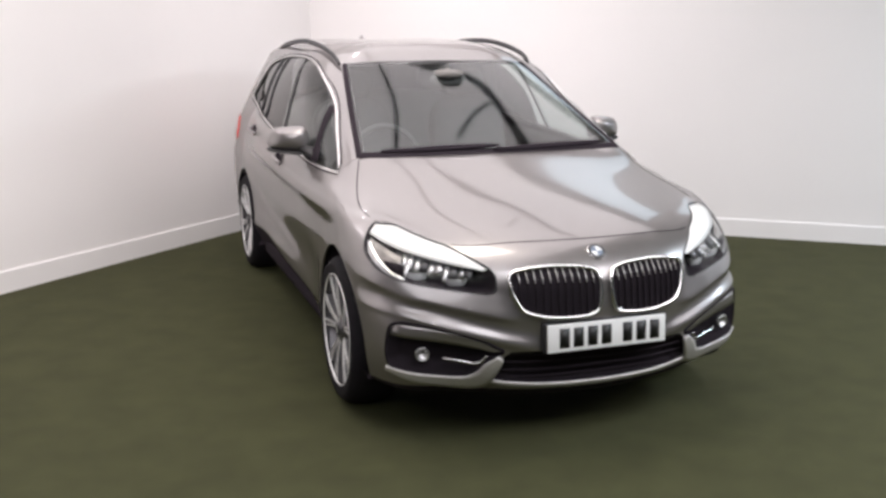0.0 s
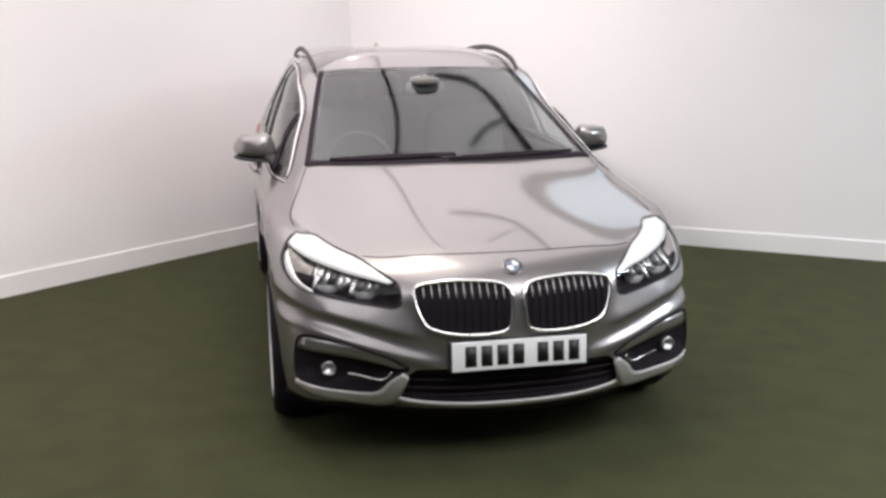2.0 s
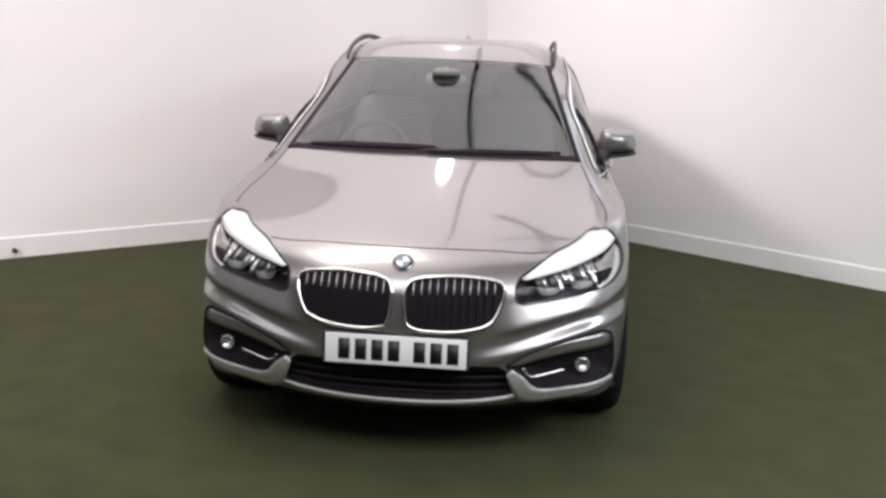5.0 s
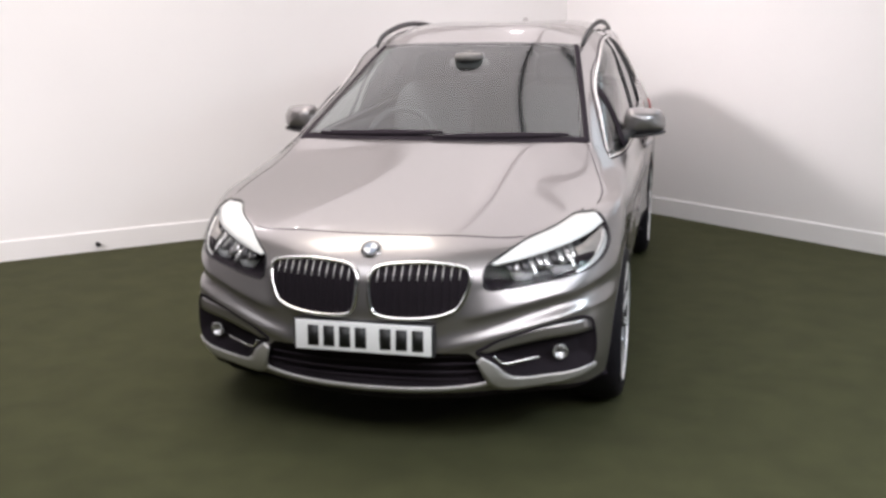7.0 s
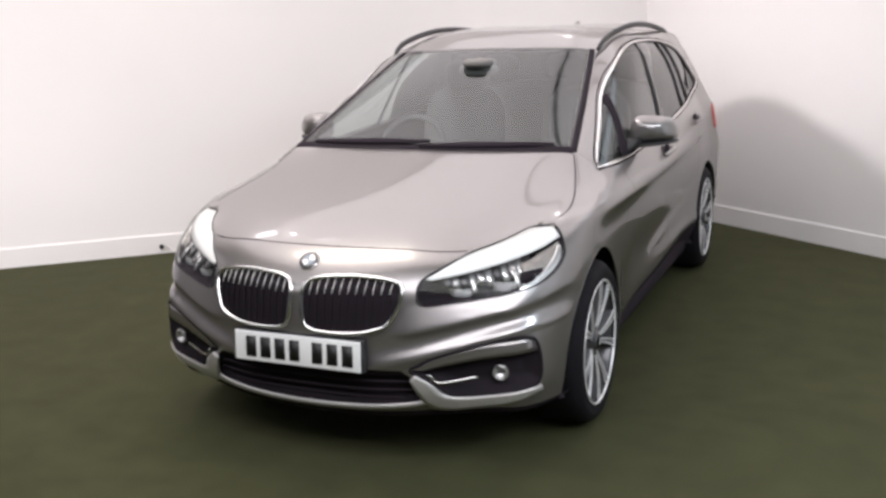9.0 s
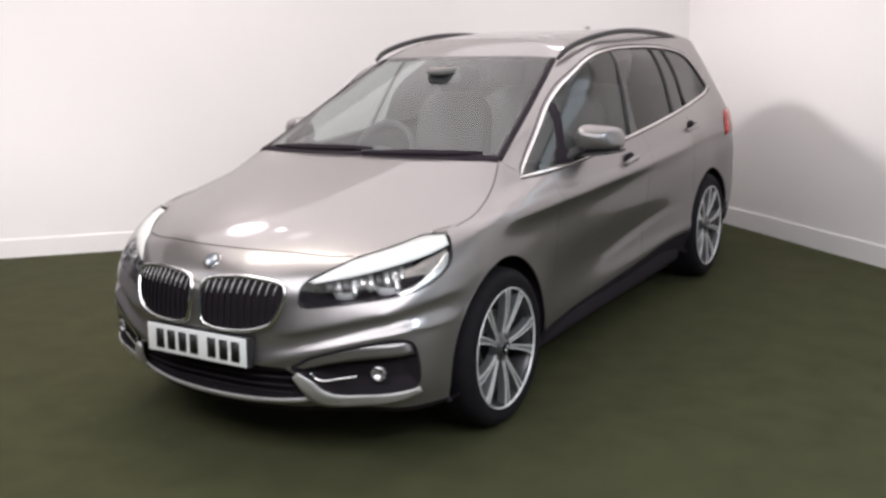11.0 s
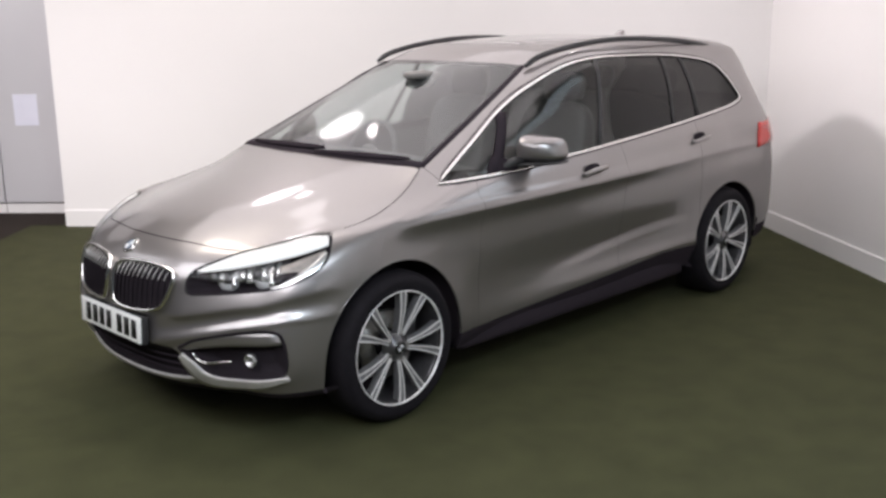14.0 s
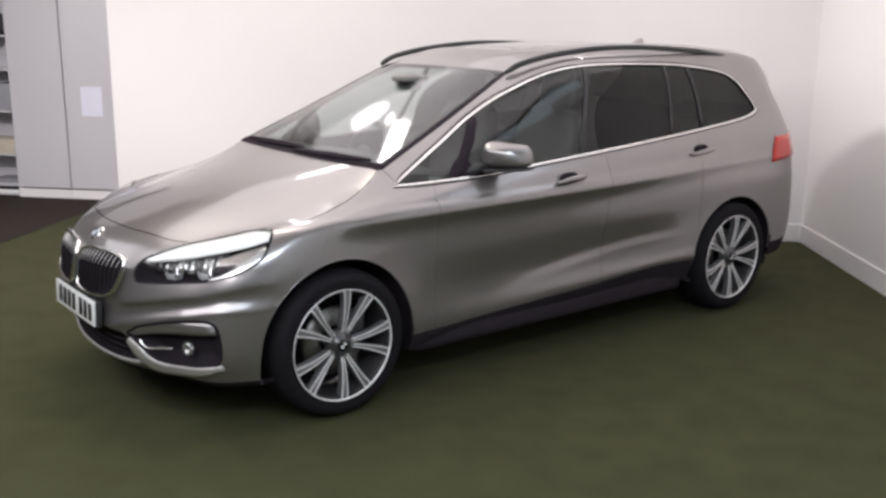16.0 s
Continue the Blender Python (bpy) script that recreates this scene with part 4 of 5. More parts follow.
    strip("lamp_cheek", wing_lo, wing_hi, from_corner, -0.013, CHEEK, bowl, side, 4, "silver outer lamp reflector")
    # reflector facets between the brow and the projectors, glints and darks set by material
    for k, mat in enumerate((RIM_DARK, CUP, RIM_DARK, REFLECTOR, CUP, REFLECTOR, RIM_DARK, REFLECTOR, CUP, REFLECTOR, RIM_DARK)):
        us = np.linspace(-1.135 + 0.030 * k, -1.135 + 0.030 * (k + 0.93), 3)
        top = np.interp(us, *zip(*BROW_LO)) + 0.004
        base = 0.712 + 0.10 * (us + 1.06) - 0.006 * (k % 3)
        strip("reflector_facet", list(zip(us, base)), list(zip(us, top)), from_corner, -0.016 - 0.007 * (k % 2), mat, bowl, side, 2, "lamp reflector facet in a bright glint tone" if mat is REFLECTOR else "lamp reflector facet in a dark reflection tone")
    for u, z, r in ((-1.072, .714, .045), (-.915, .728, .047)):
        p, n = from_corner(u, z)
        way = Vector((0.35, -1, 0.0)).normalized()
        lm = Matrix.Diagonal((side, 1, 1, 1)) @ look(p - n * 0.036, p - n * 0.036 + way)
        bm = bmesh.new()
        rows = [[(r * q * math.cos(a), max(r * q * math.sin(a), -r * 0.86), -0.004 - 0.018 * (1 - q * q)) for a in np.linspace(math.pi, math.tau, 17)] for q in (0.03, 0.4, 0.7, 0.9, 1.0)]
        rows += [[(x, y, 0.02) for x, y, z in rows[-1]]]
        grid_mesh(bm, rows)
        bmesh.ops.transform(bm, matrix=lm, verts=bm.verts)
        bmesh.ops.recalc_face_normals(bm, faces=bm.faces)
        part("projector_lens", bm, BULB, bowl, "grey half-round lamp lens")
        # chrome bar at the outer edge of the projector
        us = np.linspace(u + 0.030, u + 0.046, 3)
        strip("projector_bar", [(a, z - 0.03) for a in us], [(a, z + 0.022) for a in us], from_corner, -0.014, REFLECTOR, bowl, side, 3, "chrome bar beside the projector")
    # shade of the outer reflector's hollow, laid on as a flat black sheet
    blob_lo = smooth_curve([(-.862, .700), (-.815, .712), (-.768, .736)], 4)
    blob_hi = smooth_curve([(-.862, .742), (-.815, .748), (-.768, .750)], 4)
    strip("lamp_hollow_shade", blob_lo, blob_hi, from_corner, -0.010, VOID, bowl, side, 2, "dark sheet for the shade in the outer reflector's hollow", 0.002)
    p, n = from_corner(-.685, .80)
    bm = bmesh.new()
    bmesh.ops.create_uvsphere(bm, u_segments=12, v_segments=8, radius=0.016, matrix=Matrix.Translation(Vector((p.x * side, p.y, p.z)) - Vector((n.x * side, n.y, n.z)) * 0.03))
    part("indicator_bulb", bm, AMBER, bowl, "amber indicator bulb")

    # tail lamp round the rear corner
    tl_lo = [(1.70 + t * 0.38, .885 + 0.03 * t) for t in np.linspace(0, 1, 10)]
    tl_hi = [(1.76 + t * 0.30, 1.035 + 0.01 * t) for t in np.linspace(0, 1, 10)]
    strip("tail_light", tl_lo, tl_hi, from_side, 0.004, RED, car, side, 5, "red tail lamp cluster", 0.006)

# ---- wipers ----
for x0, x1, v0, v1 in ((-0.58, 0.02, 8.10, 8.16), (-0.02, 0.60, 8.06, 8.13)):
    pts, ups = [], []
    for t in np.linspace(0, 1, 12):
        x = x0 + (x1 - x0) * t
        zc = 1.070 + (v0 + (v1 - v0) * t - 8.06) * 0.16
        p, n = onto((abs(x), -5, zc), (0, 1, 0))
        pts.append(Vector((x, p.y, p.z)) + Vector((0, n.y, n.z)) * 0.013)
        ups.append((0, n.y, n.z))
    bm = bmesh.new()
    tube(bm, pts, [0.006 + 0.006 * math.sin(math.pi * t) for t in np.linspace(0, 1, 12)], 8, False, 1.6, ups)
    part("wiper", bm, GAP, car, "black wiper blade at rest")

# ---- mirrors, handles ----
def ellipsoid(bm, c, r, power=2.4, nu=24, nv=14, m=None):
    """A soft-cornered solid."""
    f = lambda a: math.copysign(abs(a) ** (2 / power), a)
    rows = []
    for j in range(nv + 1):
        ph = -math.pi / 2 + math.pi * j / nv
        rows.append([(c[0] + r[0] * f(math.cos(ph)) * f(math.cos(th)), c[1] + r[1] * f(math.cos(ph)) * f(math.sin(th)), c[2] + r[2] * f(math.sin(ph))) for th in np.linspace(0, math.tau, nu + 1)])
    vs = grid_mesh(bm, rows)
    bmesh.ops.remove_doubles(bm, verts=bm.verts, dist=1e-5)
    bmesh.ops.recalc_face_normals(bm, faces=bm.faces)
    return vs


def mirror_shell(bm, x0, x1, top, low, deep, power, back, taper=0.0):
    """A domed shell with a flat back: a soft-cornered trapezoid in front view, top and low at its two ends."""
    def ring(rho, y):
        out = []
        for a in np.linspace(0, math.tau, 41)[:-1]:
            cx = math.copysign(abs(math.cos(a)) ** (2 / power), math.cos(a)) * rho
            cz = math.copysign(abs(math.sin(a)) ** (2 / power), math.sin(a)) * rho
            t = (cx + 1) / 2
            hi, lo = top[0] + (top[1] - top[0]) * t, low[0] + (low[1] - low[0]) * t
            out.append(((x0 + x1) / 2 + (x1 - x0) / 2 * cx * (1 - taper * max(0.0, cz)), y + 0.075 * t * t, (hi + lo) / 2 + (hi - lo) / 2 * cz))
        return out + out[:1]

    rows = [ring(r, -deep * (1 - r ** 2.6) ** 0.5) for r in (0.001, 0.2, 0.4, 0.55, 0.7, 0.8, 0.88, 0.94, 0.98, 1.0)]
    rows += [ring(1.0, back * 0.6), ring(0.97, back), ring(0.001, back)]
    grid_mesh(bm, rows)
    bmesh.ops.remove_doubles(bm, verts=bm.verts, dist=1e-5)
    bmesh.ops.transform(bm, matrix=Matrix.Translation((0.905, -0.555, 1.084)), verts=bm.verts)


def mirrored(bm, side):
    for v in bm.verts:
        v.co.x *= side
    bmesh.ops.recalc_face_normals(bm, faces=bm.faces)
    return bm


for side in (1, -1):
    bm = bmesh.new()
    mirror_shell(bm, -0.096, 0.112, (0.092, 0.074), (-0.046, -0.032), 0.072, 5.0, 0.045, 0.22)
    mirror = part("door_mirror", mirrored(bm, side), PAINT, car, "painted door mirror housing")
    bm = bmesh.new()
    mirror_shell(bm, -0.106, 0.114, (-0.043, -0.029), (-0.068, -0.047), 0.079, 4.0, 0.050)
    tube(bm, [(0.85, -0.58, 1.060), (0.82, -0.635, 1.042), (0.795, -0.68, 1.022)], 0.022, 8, False, 1.7)
    part("mirror_foot", mirrored(bm, side), BLACK, mirror, "black lower mirror half")
    bm = bmesh.new()
    box(bm, -0.085, 0.085, -0.003, 0.003, -0.038, 0.042, 0.002)
    bmesh.ops.transform(bm, matrix=pose(0.915, -0.482, 1.100, 0, 0, 20), verts=bm.verts)
    for v in bm.verts:
        v.co.x *= side
    part("mirror_glass", bm, CHROME, mirror, "mirror glass")
    for y, z, dr in ((-0.062, 0.938, doors[side]), (1.035, 0.997, doors[side * 2])):
        pts, ups = [], []
        for t in np.linspace(-1, 1, 11):
            p, n = from_side(y + 0.105 * t, z + 0.010 * t)
            pts.append(p + n * (0.006 + 0.026 * (1 - abs(t) ** 3)))
            ups.append(n)
        bm = bmesh.new()
        tube(bm, flip(pts, side), [0.012 + 0.005 * (1 - abs(t)) for t in np.linspace(-1, 1, 11)], 8, False, 0.9, flip(ups, side))
        hd = part("door_handle", bm, PAINT, dr, "painted bar handle")
        # a dark pad on the skin stands in for the handle recess's shade
        p, n = from_side(y - 0.01, z + 0.004)
        bm = bmesh.new()
        ellipsoid(bm, (0, -0.004, 0.010), (0.005, 0.066, 0.030))
        bmesh.ops.transform(bm, matrix=Matrix.Translation((p.x * side, p.y, p.z)), verts=bm.verts)
        part("handle_cup_shade", bm, GAP, dr, "dark pad for the shade in the handle cup")

# ---- wheels ----
def build_wheel():
    """A left wheel round its hub at the origin, its face towards +x."""
    bm = bmesh.new()
    lathe(bm, [(0.252, 0.0), (0.246, -0.004), (0.240, -0.02), (0.225, -0.10), (0.235, -0.19), (0.25, -0.20)], 64)
    bmesh.ops.recalc_face_normals(bm, faces=bm.faces)
    wheel = part("wheel", bm, RIM_DARK, car, "ten-spoke two-tone alloy wheel")
    bm = bmesh.new()
    lathe(bm, [(0.240, -0.006), (0.252, 0.004), (0.262, 0.002), (0.285, 0.010), (0.305, 0.006), (0.320, -0.008), (0.331, -0.025), (0.335, -0.06), (0.336, -0.105), (0.335, -0.15), (0.331, -0.185), (0.315, -0.207), (0.28, -0.212), (0.250, -0.202)], 72)
    bmesh.ops.recalc_face_normals(bm, faces=bm.faces)
    part("tyre", bm, TYRE, wheel, "black road tyre")
    bm = bmesh.new()
    lathe(bm, [(0.2535, 0.001), (0.2545, 0.006), (0.2505, 0.008), (0.247, 0.002), (0.245, -0.010)], 72)
    bmesh.ops.recalc_face_normals(bm, faces=bm.faces)
    part("rim", bm, RIM, wheel, "bright machined rim edge")
    for k in range(5):
        for w in (-1, 1):
            a0 = k * math.tau / 5 + w * 0.19 + 0.31
            a1 = k * math.tau / 5 + w * 0.265 + 0.31
            # a grey spoke that widens outwards, with a bright machined edge on either side
            for nm, edge in (("spoke", 0), ("spoke_face", -1), ("spoke_face", 1)):
                bm = bmesh.new()
                rows = []
                for t in np.linspace(0, 1, 9):
                    r = 0.045 + 0.204 * t
                    a = a0 + (a1 - a0) * t ** 1.3
                    wide = 0.0075 + 0.0105 * t ** 1.6
                    hw = 0.0026 + 0.0012 * t if edge else wide
                    x = -0.022 + 0.020 * math.sin(t * math.pi * 0.55) + (0.0035 if edge else 0.0)
                    u = Vector((0, math.sin(a), math.cos(a)))
                    q = Vector((0, math.cos(a), -math.sin(a)))
                    c = u * r + q * edge * (wide - hw * 0.7) + Vector((x, 0, 0))
                    deep = 0.006 if edge else 0.038
                    skew = 0.0 if edge else 0.003 * w
                    rows.append([c - q * hw - Vector((deep, 0, 0)), c - q * hw * 0.9 + Vector((skew, 0, 0)), c + q * hw * 0.9 - Vector((skew, 0, 0)), c + q * hw - Vector((deep, 0, 0))])
                grid_mesh(bm, rows)
                bmesh.ops.recalc_face_normals(bm, faces=bm.faces)
                part(nm, bm, RIM if edge else SPOKE_SIDE, wheel, "machined spoke edge" if edge else "", smooth=False)
    bm = bmesh.new()
    lathe(bm, [(0.0, -0.002), (0.028, -0.003), (0.034, -0.006), (0.036, -0.012), (0.062, -0.018), (0.070, -0.045)], 40)
    bmesh.ops.recalc_face_normals(bm, faces=bm.faces)
    hub = part("hub", bm, RIM_DARK, wheel, "dark wheel hub")
    bm = bmesh.new()
    lathe(bm, [(0.0, 0.0015), (0.024, 0.0010), (0.029, -0.001), (0.031, -0.006)], 32)
    bmesh.ops.recalc_face_normals(bm, faces=bm.faces)
    cap = part("centre_cap", bm, BLACK_GLOSS, wheel, "round black centre cap with a pale mark")
    for k in (0, 2):
        bm = bmesh.new()
        c0 = bm.verts.new((0.0024, 0, 0))
        arc = [bm.verts.new((0.0024, 0.015 * math.sin(a), 0.015 * math.cos(a))) for a in np.linspace(k * math.pi / 2, (k + 1) * math.pi / 2, 7)]
        for a, b in zip(arc, arc[1:]):
            bm.faces.new((c0, a, b))
        part("cap_quarter", bm, BADGE_WHITE, cap)
    for k in range(5):
        a = k * math.tau / 5 + 0.31
        bm = bmesh.new()
        lathe(bm, [(0.0, 0.004), (0.010, 0.003), (0.011, -0.012)], 12, Matrix.Translation((-0.018, 0.054 * math.sin(a), 0.054 * math.cos(a))))
        bmesh.ops.recalc_face_normals(bm, faces=bm.faces)
        part("wheel_bolt", bm, DISC, wheel)
    bm = bmesh.new()
    lathe(bm, [(0.07, -0.085), (0.155, -0.085), (0.158, -0.098), (0.07, -0.098)], 48)
    bmesh.ops.recalc_face_normals(bm, faces=bm.faces)
    part("brake_disc", bm, DISC, wheel, "steel brake disc")
    bm = bmesh.new()
    box(bm, -0.125, -0.06, 0.06, 0.15, 0.02, 0.13, 0.015)
    part("brake_caliper", bm, RIM_DARK, wheel, "grey brake caliper")
    bm = bmesh.new()
    lathe(bm, [(0.0, -0.19), (0.235, -0.19)], 40)
    bmesh.ops.recalc_face_normals(bm, faces=bm.faces)
    part("wheel_back", bm, GAP, wheel)
    return wheel


wheel = build_wheel()
X_HUB = 0.890
wheel.matrix_basis = pose(X_HUB, HUB_F, HUB_Z, -3, 0, 0)
copy_thing(wheel, pose(X_HUB - 0.006, HUB_R, HUB_Z, -4, 0, 0))
copy_thing(wheel, pose(-X_HUB, HUB_F, HUB_Z, 100, 0, 180))
copy_thing(wheel, pose(-X_HUB + 0.006, HUB_R, HUB_Z, 63, 0, 180))

# arch liners and underbody
for hub, r in ARCHES.items():
    for side in (1, -1):
        lip_pts, lip_ups = along([(hub + r * math.cos(a), HUB_Z + r * math.sin(a)) for a in np.linspace(0.02, math.pi - 0.02, 57)], from_side, -0.004)
        band("arch_lip", flip(lip_pts, side), flip(lip_ups, side), 0.004, 0.005, PAINT, car)
for hub, r in ARCHES.items():
    for side in (1, -1):
        bm = bmesh.new()
        rows = []
        for xx in (0.895, 0.84, 0.60):
            rr = r + 0.001 if xx > 0.86 else r + 0.010
            row = []
            for a in np.linspace(-0.28, math.pi + 0.28, 33):
                p = hub + rr * math.cos(a)
                zq = max(0.2, HUB_Z + rr * math.sin(a))
                h, _ = from_side(hub + (r + 0.004) * math.cos(a), max(0.24, HUB_Z + (r + 0.004) * math.sin(a)))
                row.append((side * (h.x - 0.020 if xx > 0.86 else xx), p, zq))
            rows.append(row)
        rows.append([(side * 0.60, hub, 0.22)] * 33)
        grid_mesh(bm, rows)
        bmesh.ops.recalc_face_normals(bm, faces=bm.faces)
        part("arch_liner", bm, GAP, car, "dark wheel arch liner")
bm = bmesh.new()
box(bm, -0.58, 0.58, -1.85, 2.1, 0.19, 0.30, 0.03)
part("underbody", bm, GAP, car, "dark underbody")
bm = bmesh.new()
box(bm, -0.83, 0.83, -1.0, 0.95, 0.19, 0.30, 0.03)
part("floor_pan", bm, GAP, car, "dark floor pan")

# ---- cabin ----
bm = bmesh.new()
prof = [(-1.10, 1.045), (-0.95, 1.05), (-0.72, 1.04), (-0.62, 1.00), (-0.60, 0.93), (-0.66, 0.80), (-0.62, 0.60), (-0.75, 0.40)]
grid_mesh(bm, [[(x, y - 0.05 * (x / 0.72) ** 2, z - 0.02 * (x / 0.72) ** 2) for y, z in prof] for x in np.linspace(-0.72, 0.72, 19)])
bmesh.ops.recalc_face_normals(bm, faces=bm.faces)
part("dashboard", bm, TRIM_DARK, car, "dark moulded dashboard")
bm = bmesh.new()
tube(bm, [(-0.37 + 0.185 * math.cos(a), -0.47 + 0.07 * math.sin(a), 0.97 + 0.17 * math.sin(a)) for a in np.linspace(0, math.tau, 33)[:-1]], 0.016, 8, True)
wheel_ob = part("steering_wheel", bm, TRIM_DARK, car, "dark leather steering wheel")
bm = bmesh.new()
ellipsoid(bm, (-0.37, -0.485, 0.965), (0.065, 0.03, 0.055))
tube(bm, [(-0.55, -0.475, 0.975), (-0.37, -0.48, 0.965), (-0.19, -0.475, 0.975)], 0.014, 6)
tube(bm, [(-0.37, -0.49, 0.965), (-0.37, -0.70, 0.88)], 0.03, 8)
part("wheel_boss", bm, TRIM_DARK, wheel_ob)
bm = bmesh.new()
ellipsoid(bm, (0, -0.43, 1.385), (0.105, 0.020, 0.030), 3)
tube(bm, [(0, -0.43, 1.40), (0, -0.40, 1.44)], 0.018, 8)
part("rear_view_mirror", bm, HEADLINER, car, "grey rear view mirror")
bm = bmesh.new()
ellipsoid(bm, (0, -0.42, 1.418), (0.075, 0.10, 0.022), 3)
part("sensor_cover", bm, HEADLINER, car, "grey sensor cover on the screen")


def seat(x, y, wide):
    bm = bmesh.new()
    ellipsoid(bm, (x, y, 0.60), (wide, 0.27, 0.10), 4)
    cushion = part("seat", bm, LEATHER, car, "grey leather car seat")
    bm = bmesh.new()
    ellipsoid(bm, (0, 0, 0), (wide, 0.085, 0.33), 3.6, 28, 18)
    bmesh.ops.transform(bm, matrix=pose(x, y + 0.27, 0.93, -14), verts=bm.verts)
    part("backrest", bm, LEATHER, cushion)
    n = 1 if wide < 0.4 else 3
    for k in range(n):
        xx = x + (k - (n - 1) / 2) * 0.46
        bm = bmesh.new()
        ellipsoid(bm, (0, 0, 0), (0.135, 0.05, 0.09), 3.2)
        bmesh.ops.transform(bm, matrix=pose(xx, y + 0.375, 1.325, -8), verts=bm.verts)
        part("headrest", bm, LEATHER, cushion)
    return cushion


seat(0.37, -0.02, 0.25)
seat(-0.37, -0.02, 0.25)
seat(0.0, 0.78, 0.66)
for side in (1, -1):
    bm = bmesh.new()
    grid_mesh(bm, [[(side * (from_side(y, z)[0].x - 0.045), y, z) for y in np.linspace(-0.88, 1.0, 12)] for z in np.linspace(0.35, 1.02, 7)])
    bmesh.ops.recalc_face_normals(bm, faces=bm.faces)
    part("door_card", bm, LEATHER, doors[side], "grey door lining")
bm = bmesh.new()
box(bm, -0.62, 0.62, 1.35, 1.38, 0.4, 1.15, 0.01)
part("load_cover", bm, TRIM_DARK, car, "dark rear seat back")

# ---- the room's fittings ----

def alcove(u, d, z):
    """Beyond the end of the west wall: u along it away from the corner, d back from its face."""
    p = END_A + DIR_A * u + OUT_A * d
    return Vector((p.x, p.y, z))


bm = bmesh.new()
vs = [bm.verts.new(alcove(u, d, z)) for u, d, z in ((0.0, 0.0, 0.0), (0.0, 0.9, 0.0), (0.0, 0.9, ROOM_H), (0.0, 0.0, ROOM_H))]
bm.faces.new(vs)
part_end = part("wall_return", bm, WALL, smooth=False)
tagged(part_end, "white return of the studio wall", "wall", kind="structure")
bm = bmesh.new()
grid_mesh(bm, [[alcove(u, d, 0.004) for u in (-0.6, 6.0)] for d in (0.02, 3.0)])
grid_mesh(bm, [[alcove(u, d, 0.004) for u in (0.32, 2.6)] for d in (-3.2, 0.02)])
bmesh.ops.recalc_face_normals(bm, faces=bm.faces)
tagged(part("floor_alcove", bm, CARPET, smooth=False), "dark brown carpet in the alcove", "floor", kind="structure")
ALONG = math.atan2(DIR_A.y, DIR_A.x)
BACK = 1 if (Matrix.Rotation(ALONG, 3, "Z") @ Vector((0, 1, 0))).dot(OUT_A) > 0 else -1


def alcove_box(name, u0, u1, d0, d1, z0, z1, mat, parent=None, bevel=0.003, origin=(0.0, 0.57)):
    """A block in the alcove; d runs back from the face of the west wall."""
    bm = bmesh.new()
    ys = sorted(((d0 - origin[1]) * BACK, (d1 - origin[1]) * BACK))
    box(bm, u0 - origin[0], u1 - origin[0], ys[0], ys[1], z0, z1, bevel)
    return part(name, bm, mat, parent, smooth=False)


def alcove_thing(name, label, category, u, d=0.57, group=""):
    ob = tagged(new(name), label, category, group)
    ob.location = alcove(u, d, 0)
    ob.rotation_euler = (0, 0, ALONG)
    return ob


for u0, u1 in ((-0.30, 0.796), (0.804, 1.36)):
    mid = (u0 + u1) / 2
    cab = alcove_thing("cupboard", "tall pale grey lacquered cupboard with a white plinth", "cupboard", mid, 0.57, "cupboards in the alcove")
    o = (mid, 0.57)
    alcove_box("carcass", u0, u1, 0.592, 1.05, 0.10, 2.03, PANEL, cab, 0.002, o)
    alcove_box("door", u0 + 0.003, u1 - 0.003, 0.57, 0.590, 0.105, 2.025, PANEL, cab, 0.003, o)
    alcove_box("plinth", u0, u1, 0.578, 1.05, 0.0, 0.088, SKIRT, cab, 0.002, o)
notice = alcove_box("paper_notice", 0.41, 0.63, 0.5665, 0.5695, 0.81, 1.09, PAPER)
notice.location, notice.rotation_euler = alcove(0, 0.57, 0), (0, 0, ALONG)
tagged(notice, "glossy white paper notice on the cupboard door", "notice")
rack = alcove_thing("bookcase", "white open bookcase with a few boxes", "bookcase", 1.75)
o = (1.75, 0.57)
alcove_box("side_panel", 1.368, 1.386, 0.60, 1.0, 0.0, 2.0, PANEL, rack, 0.002, o)
alcove_box("side_panel", 2.114, 2.132, 0.60, 1.0, 0.0, 2.0, PANEL, rack, 0.002, o)
alcove_box("back_panel", 1.388, 2.112, 0.985, 1.0, 0.02, 1.98, PANEL, rack, 0.002, o)
for z in (0.03, 0.42, 0.84, 1.24, 1.56, 1.98):
    alcove_box("shelf", 1.388, 2.112, 0.605, 0.983, z - 0.018, z, PANEL, rack, 0.002, o)


def on_shelf(name, label, category, u0, u1, z0, z1, mat, bevel=0.006):
    ob = alcove_box(name, u0, u1, 0.62, 0.90, z0, z1, mat, None, bevel, (0.0, 0.57))
    ob.location, ob.rotation_euler = alcove(0, 0.57, 0), (0, 0, ALONG)
    return tagged(ob, label, category)


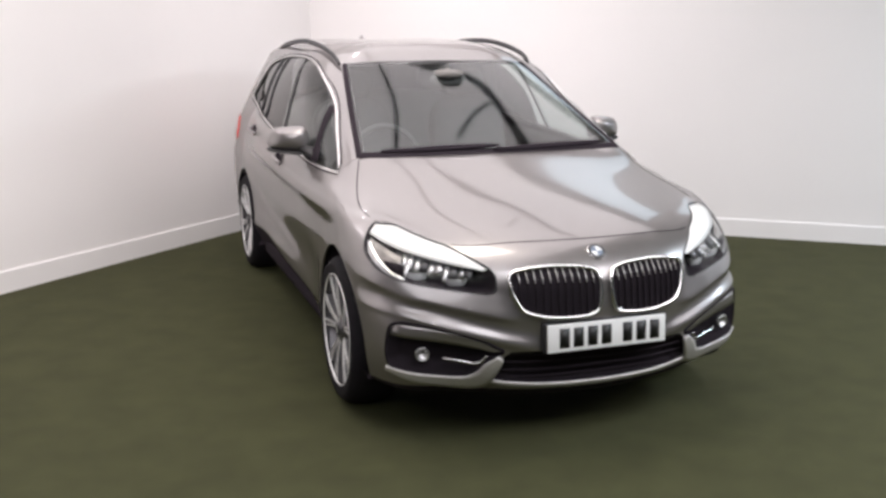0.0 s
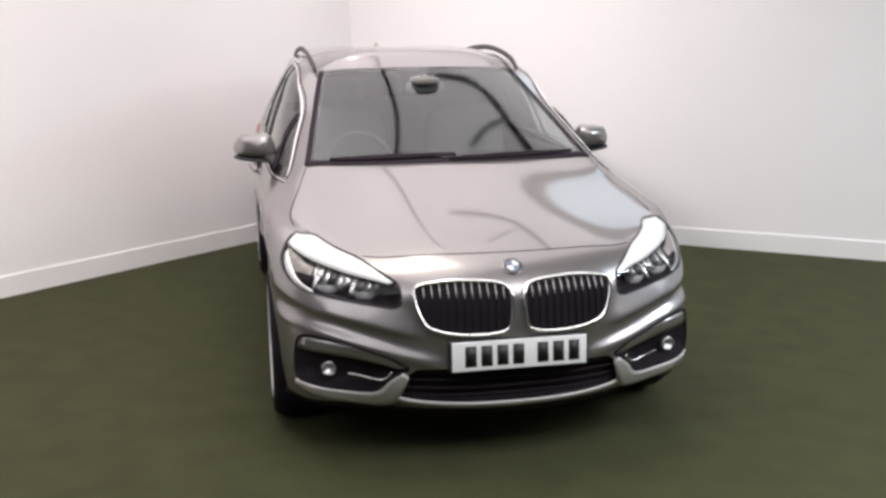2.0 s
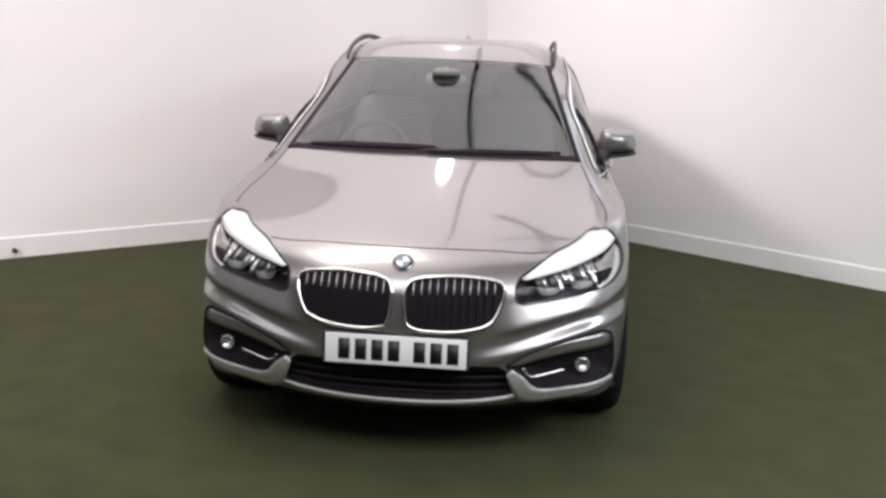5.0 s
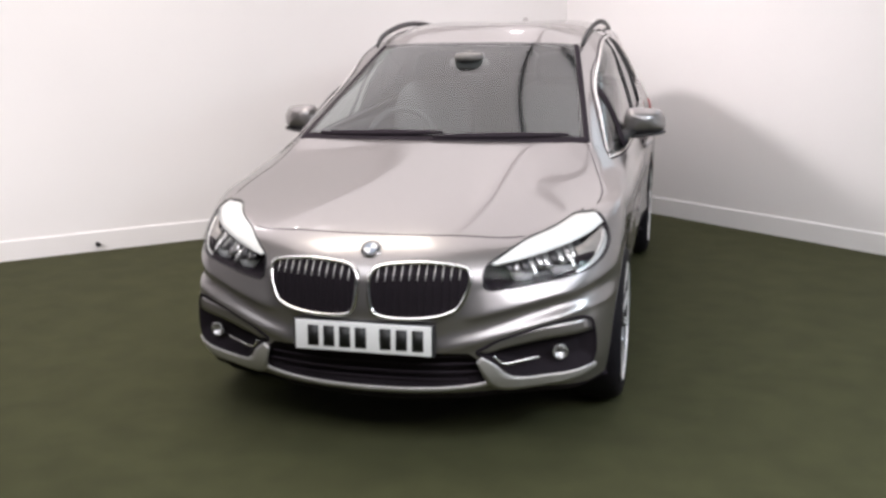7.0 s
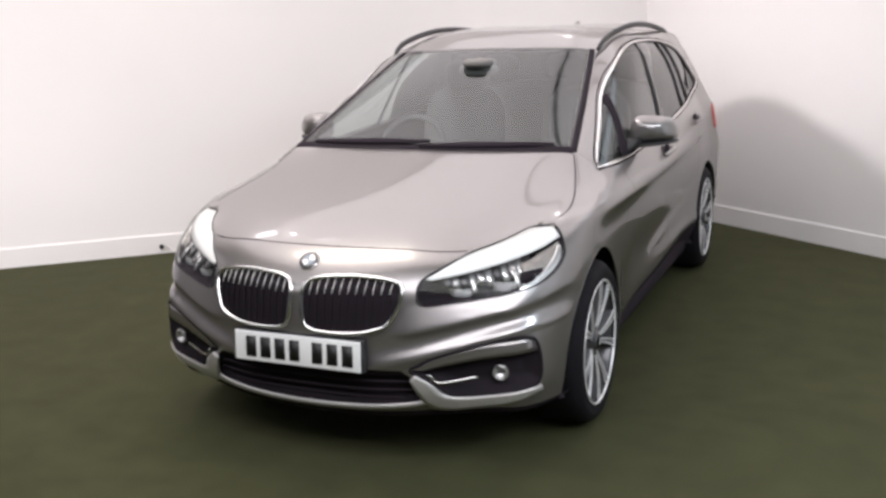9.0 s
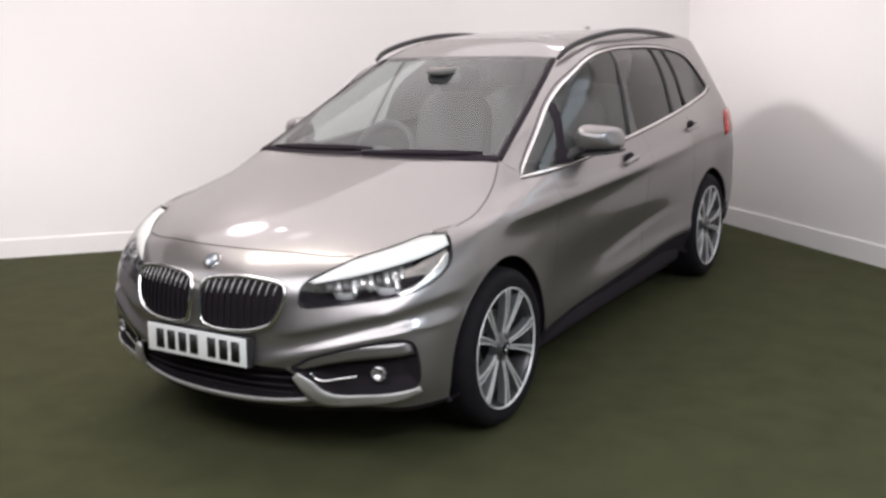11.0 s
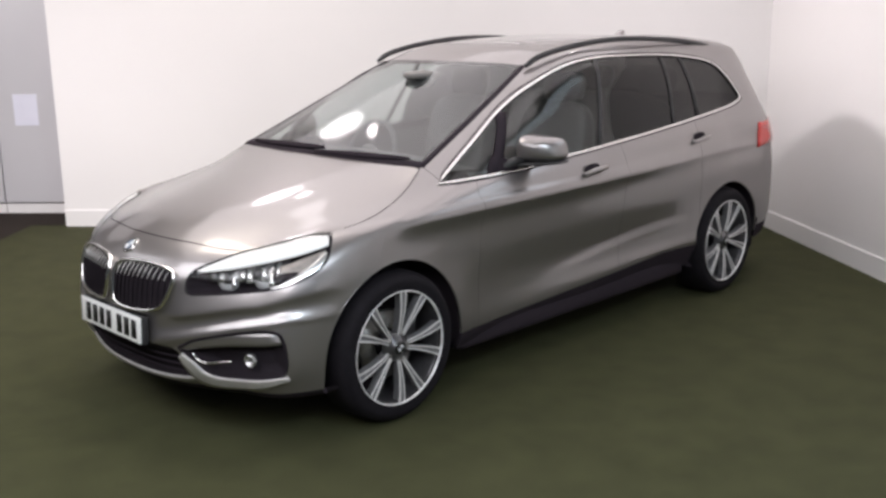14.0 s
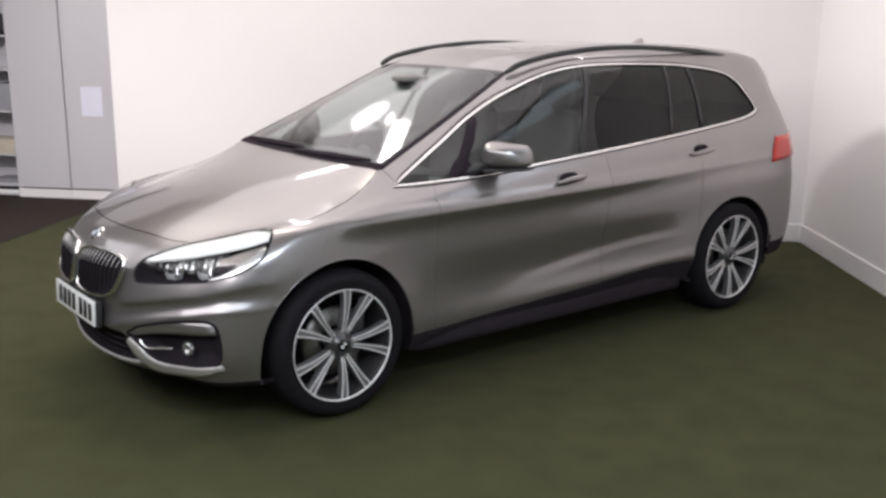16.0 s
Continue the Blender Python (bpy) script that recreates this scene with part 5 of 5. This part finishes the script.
on_shelf("bag", "black soft bag on the top shelf", "bag", 1.40, 1.66, 1.56, 1.76, BEAM, 0.05)
on_shelf("storage_box", "grey card storage box on the shelf", "box", 1.40, 1.72, 0.84, 1.10, GREYBOX)
on_shelf("carton", "beige card carton on the shelf", "box", 1.40, 1.74, 0.42, 0.56, BEIGE)
for k in range(4):
    on_shelf("magazine", "flat magazine in a stack", "magazine", 1.40, 1.70, 0.03 + 0.034 * k, 0.03 + 0.034 * k + 0.030, (PLATE, BEAM, PANEL, GREYBOX)[k], 0.002)

# ---- overhead ----
bm = bmesh.new()
tube(bm, [(0.08, y, ROOM_H - 0.03) for y in np.linspace(-1.4, 2.4, 9)], 0.022, 8)
tagged(part("ceiling_cable", bm, BEAM), "black cable run along the ceiling", "cable")
duct = smooth_curve([(0.50, 1.27, 0), (0.68, 1.25, 0), (0.90, 1.18, 0), (1.14, 0.95, 0), (1.22, 0.62, 0), (1.26, 0.22, 0), (1.30, -0.6, 0)], 6)
bm = bmesh.new()
tube(bm, [(p[0], p[1], ROOM_H - 0.055) for p in duct], [0.050 * min(1.0, 0.25 + i / 9) for i in range(len(duct))], 12)
pipe = tagged(part("ceiling_pipe", bm, BEAM), "black curved pipe under the ceiling", "pipe")
bm = bmesh.new()
tube(bm, [(1.14, 0.62, ROOM_H - 0.03), (0.90, 0.40, ROOM_H - 0.03), (0.70, 0.14, ROOM_H - 0.03)], 0.025, 8)
part("brace", bm, BEAM, pipe)

# ---- small things by the wall ----
stop_at = END_A + DIR_A * (-(Vector((-3.02, 0.65, 0)) - END_A).length)
bm = bmesh.new()
lathe(bm, [(0.0, 0.045), (0.014, 0.043), (0.017, 0.034), (0.013, 0.0), (0.016, -0.004)], 16)
stop = part("door_stop", bm, BEAM)
stop.matrix_world = Matrix.Translation(stop_at - OUT_A * 0.022 + Vector((0, 0, 0.055))) @ Matrix.Rotation(math.atan2(-OUT_A.y, -OUT_A.x), 4, "Z")
tagged(stop, "small dark rubber stop on the skirting board", "door stop")
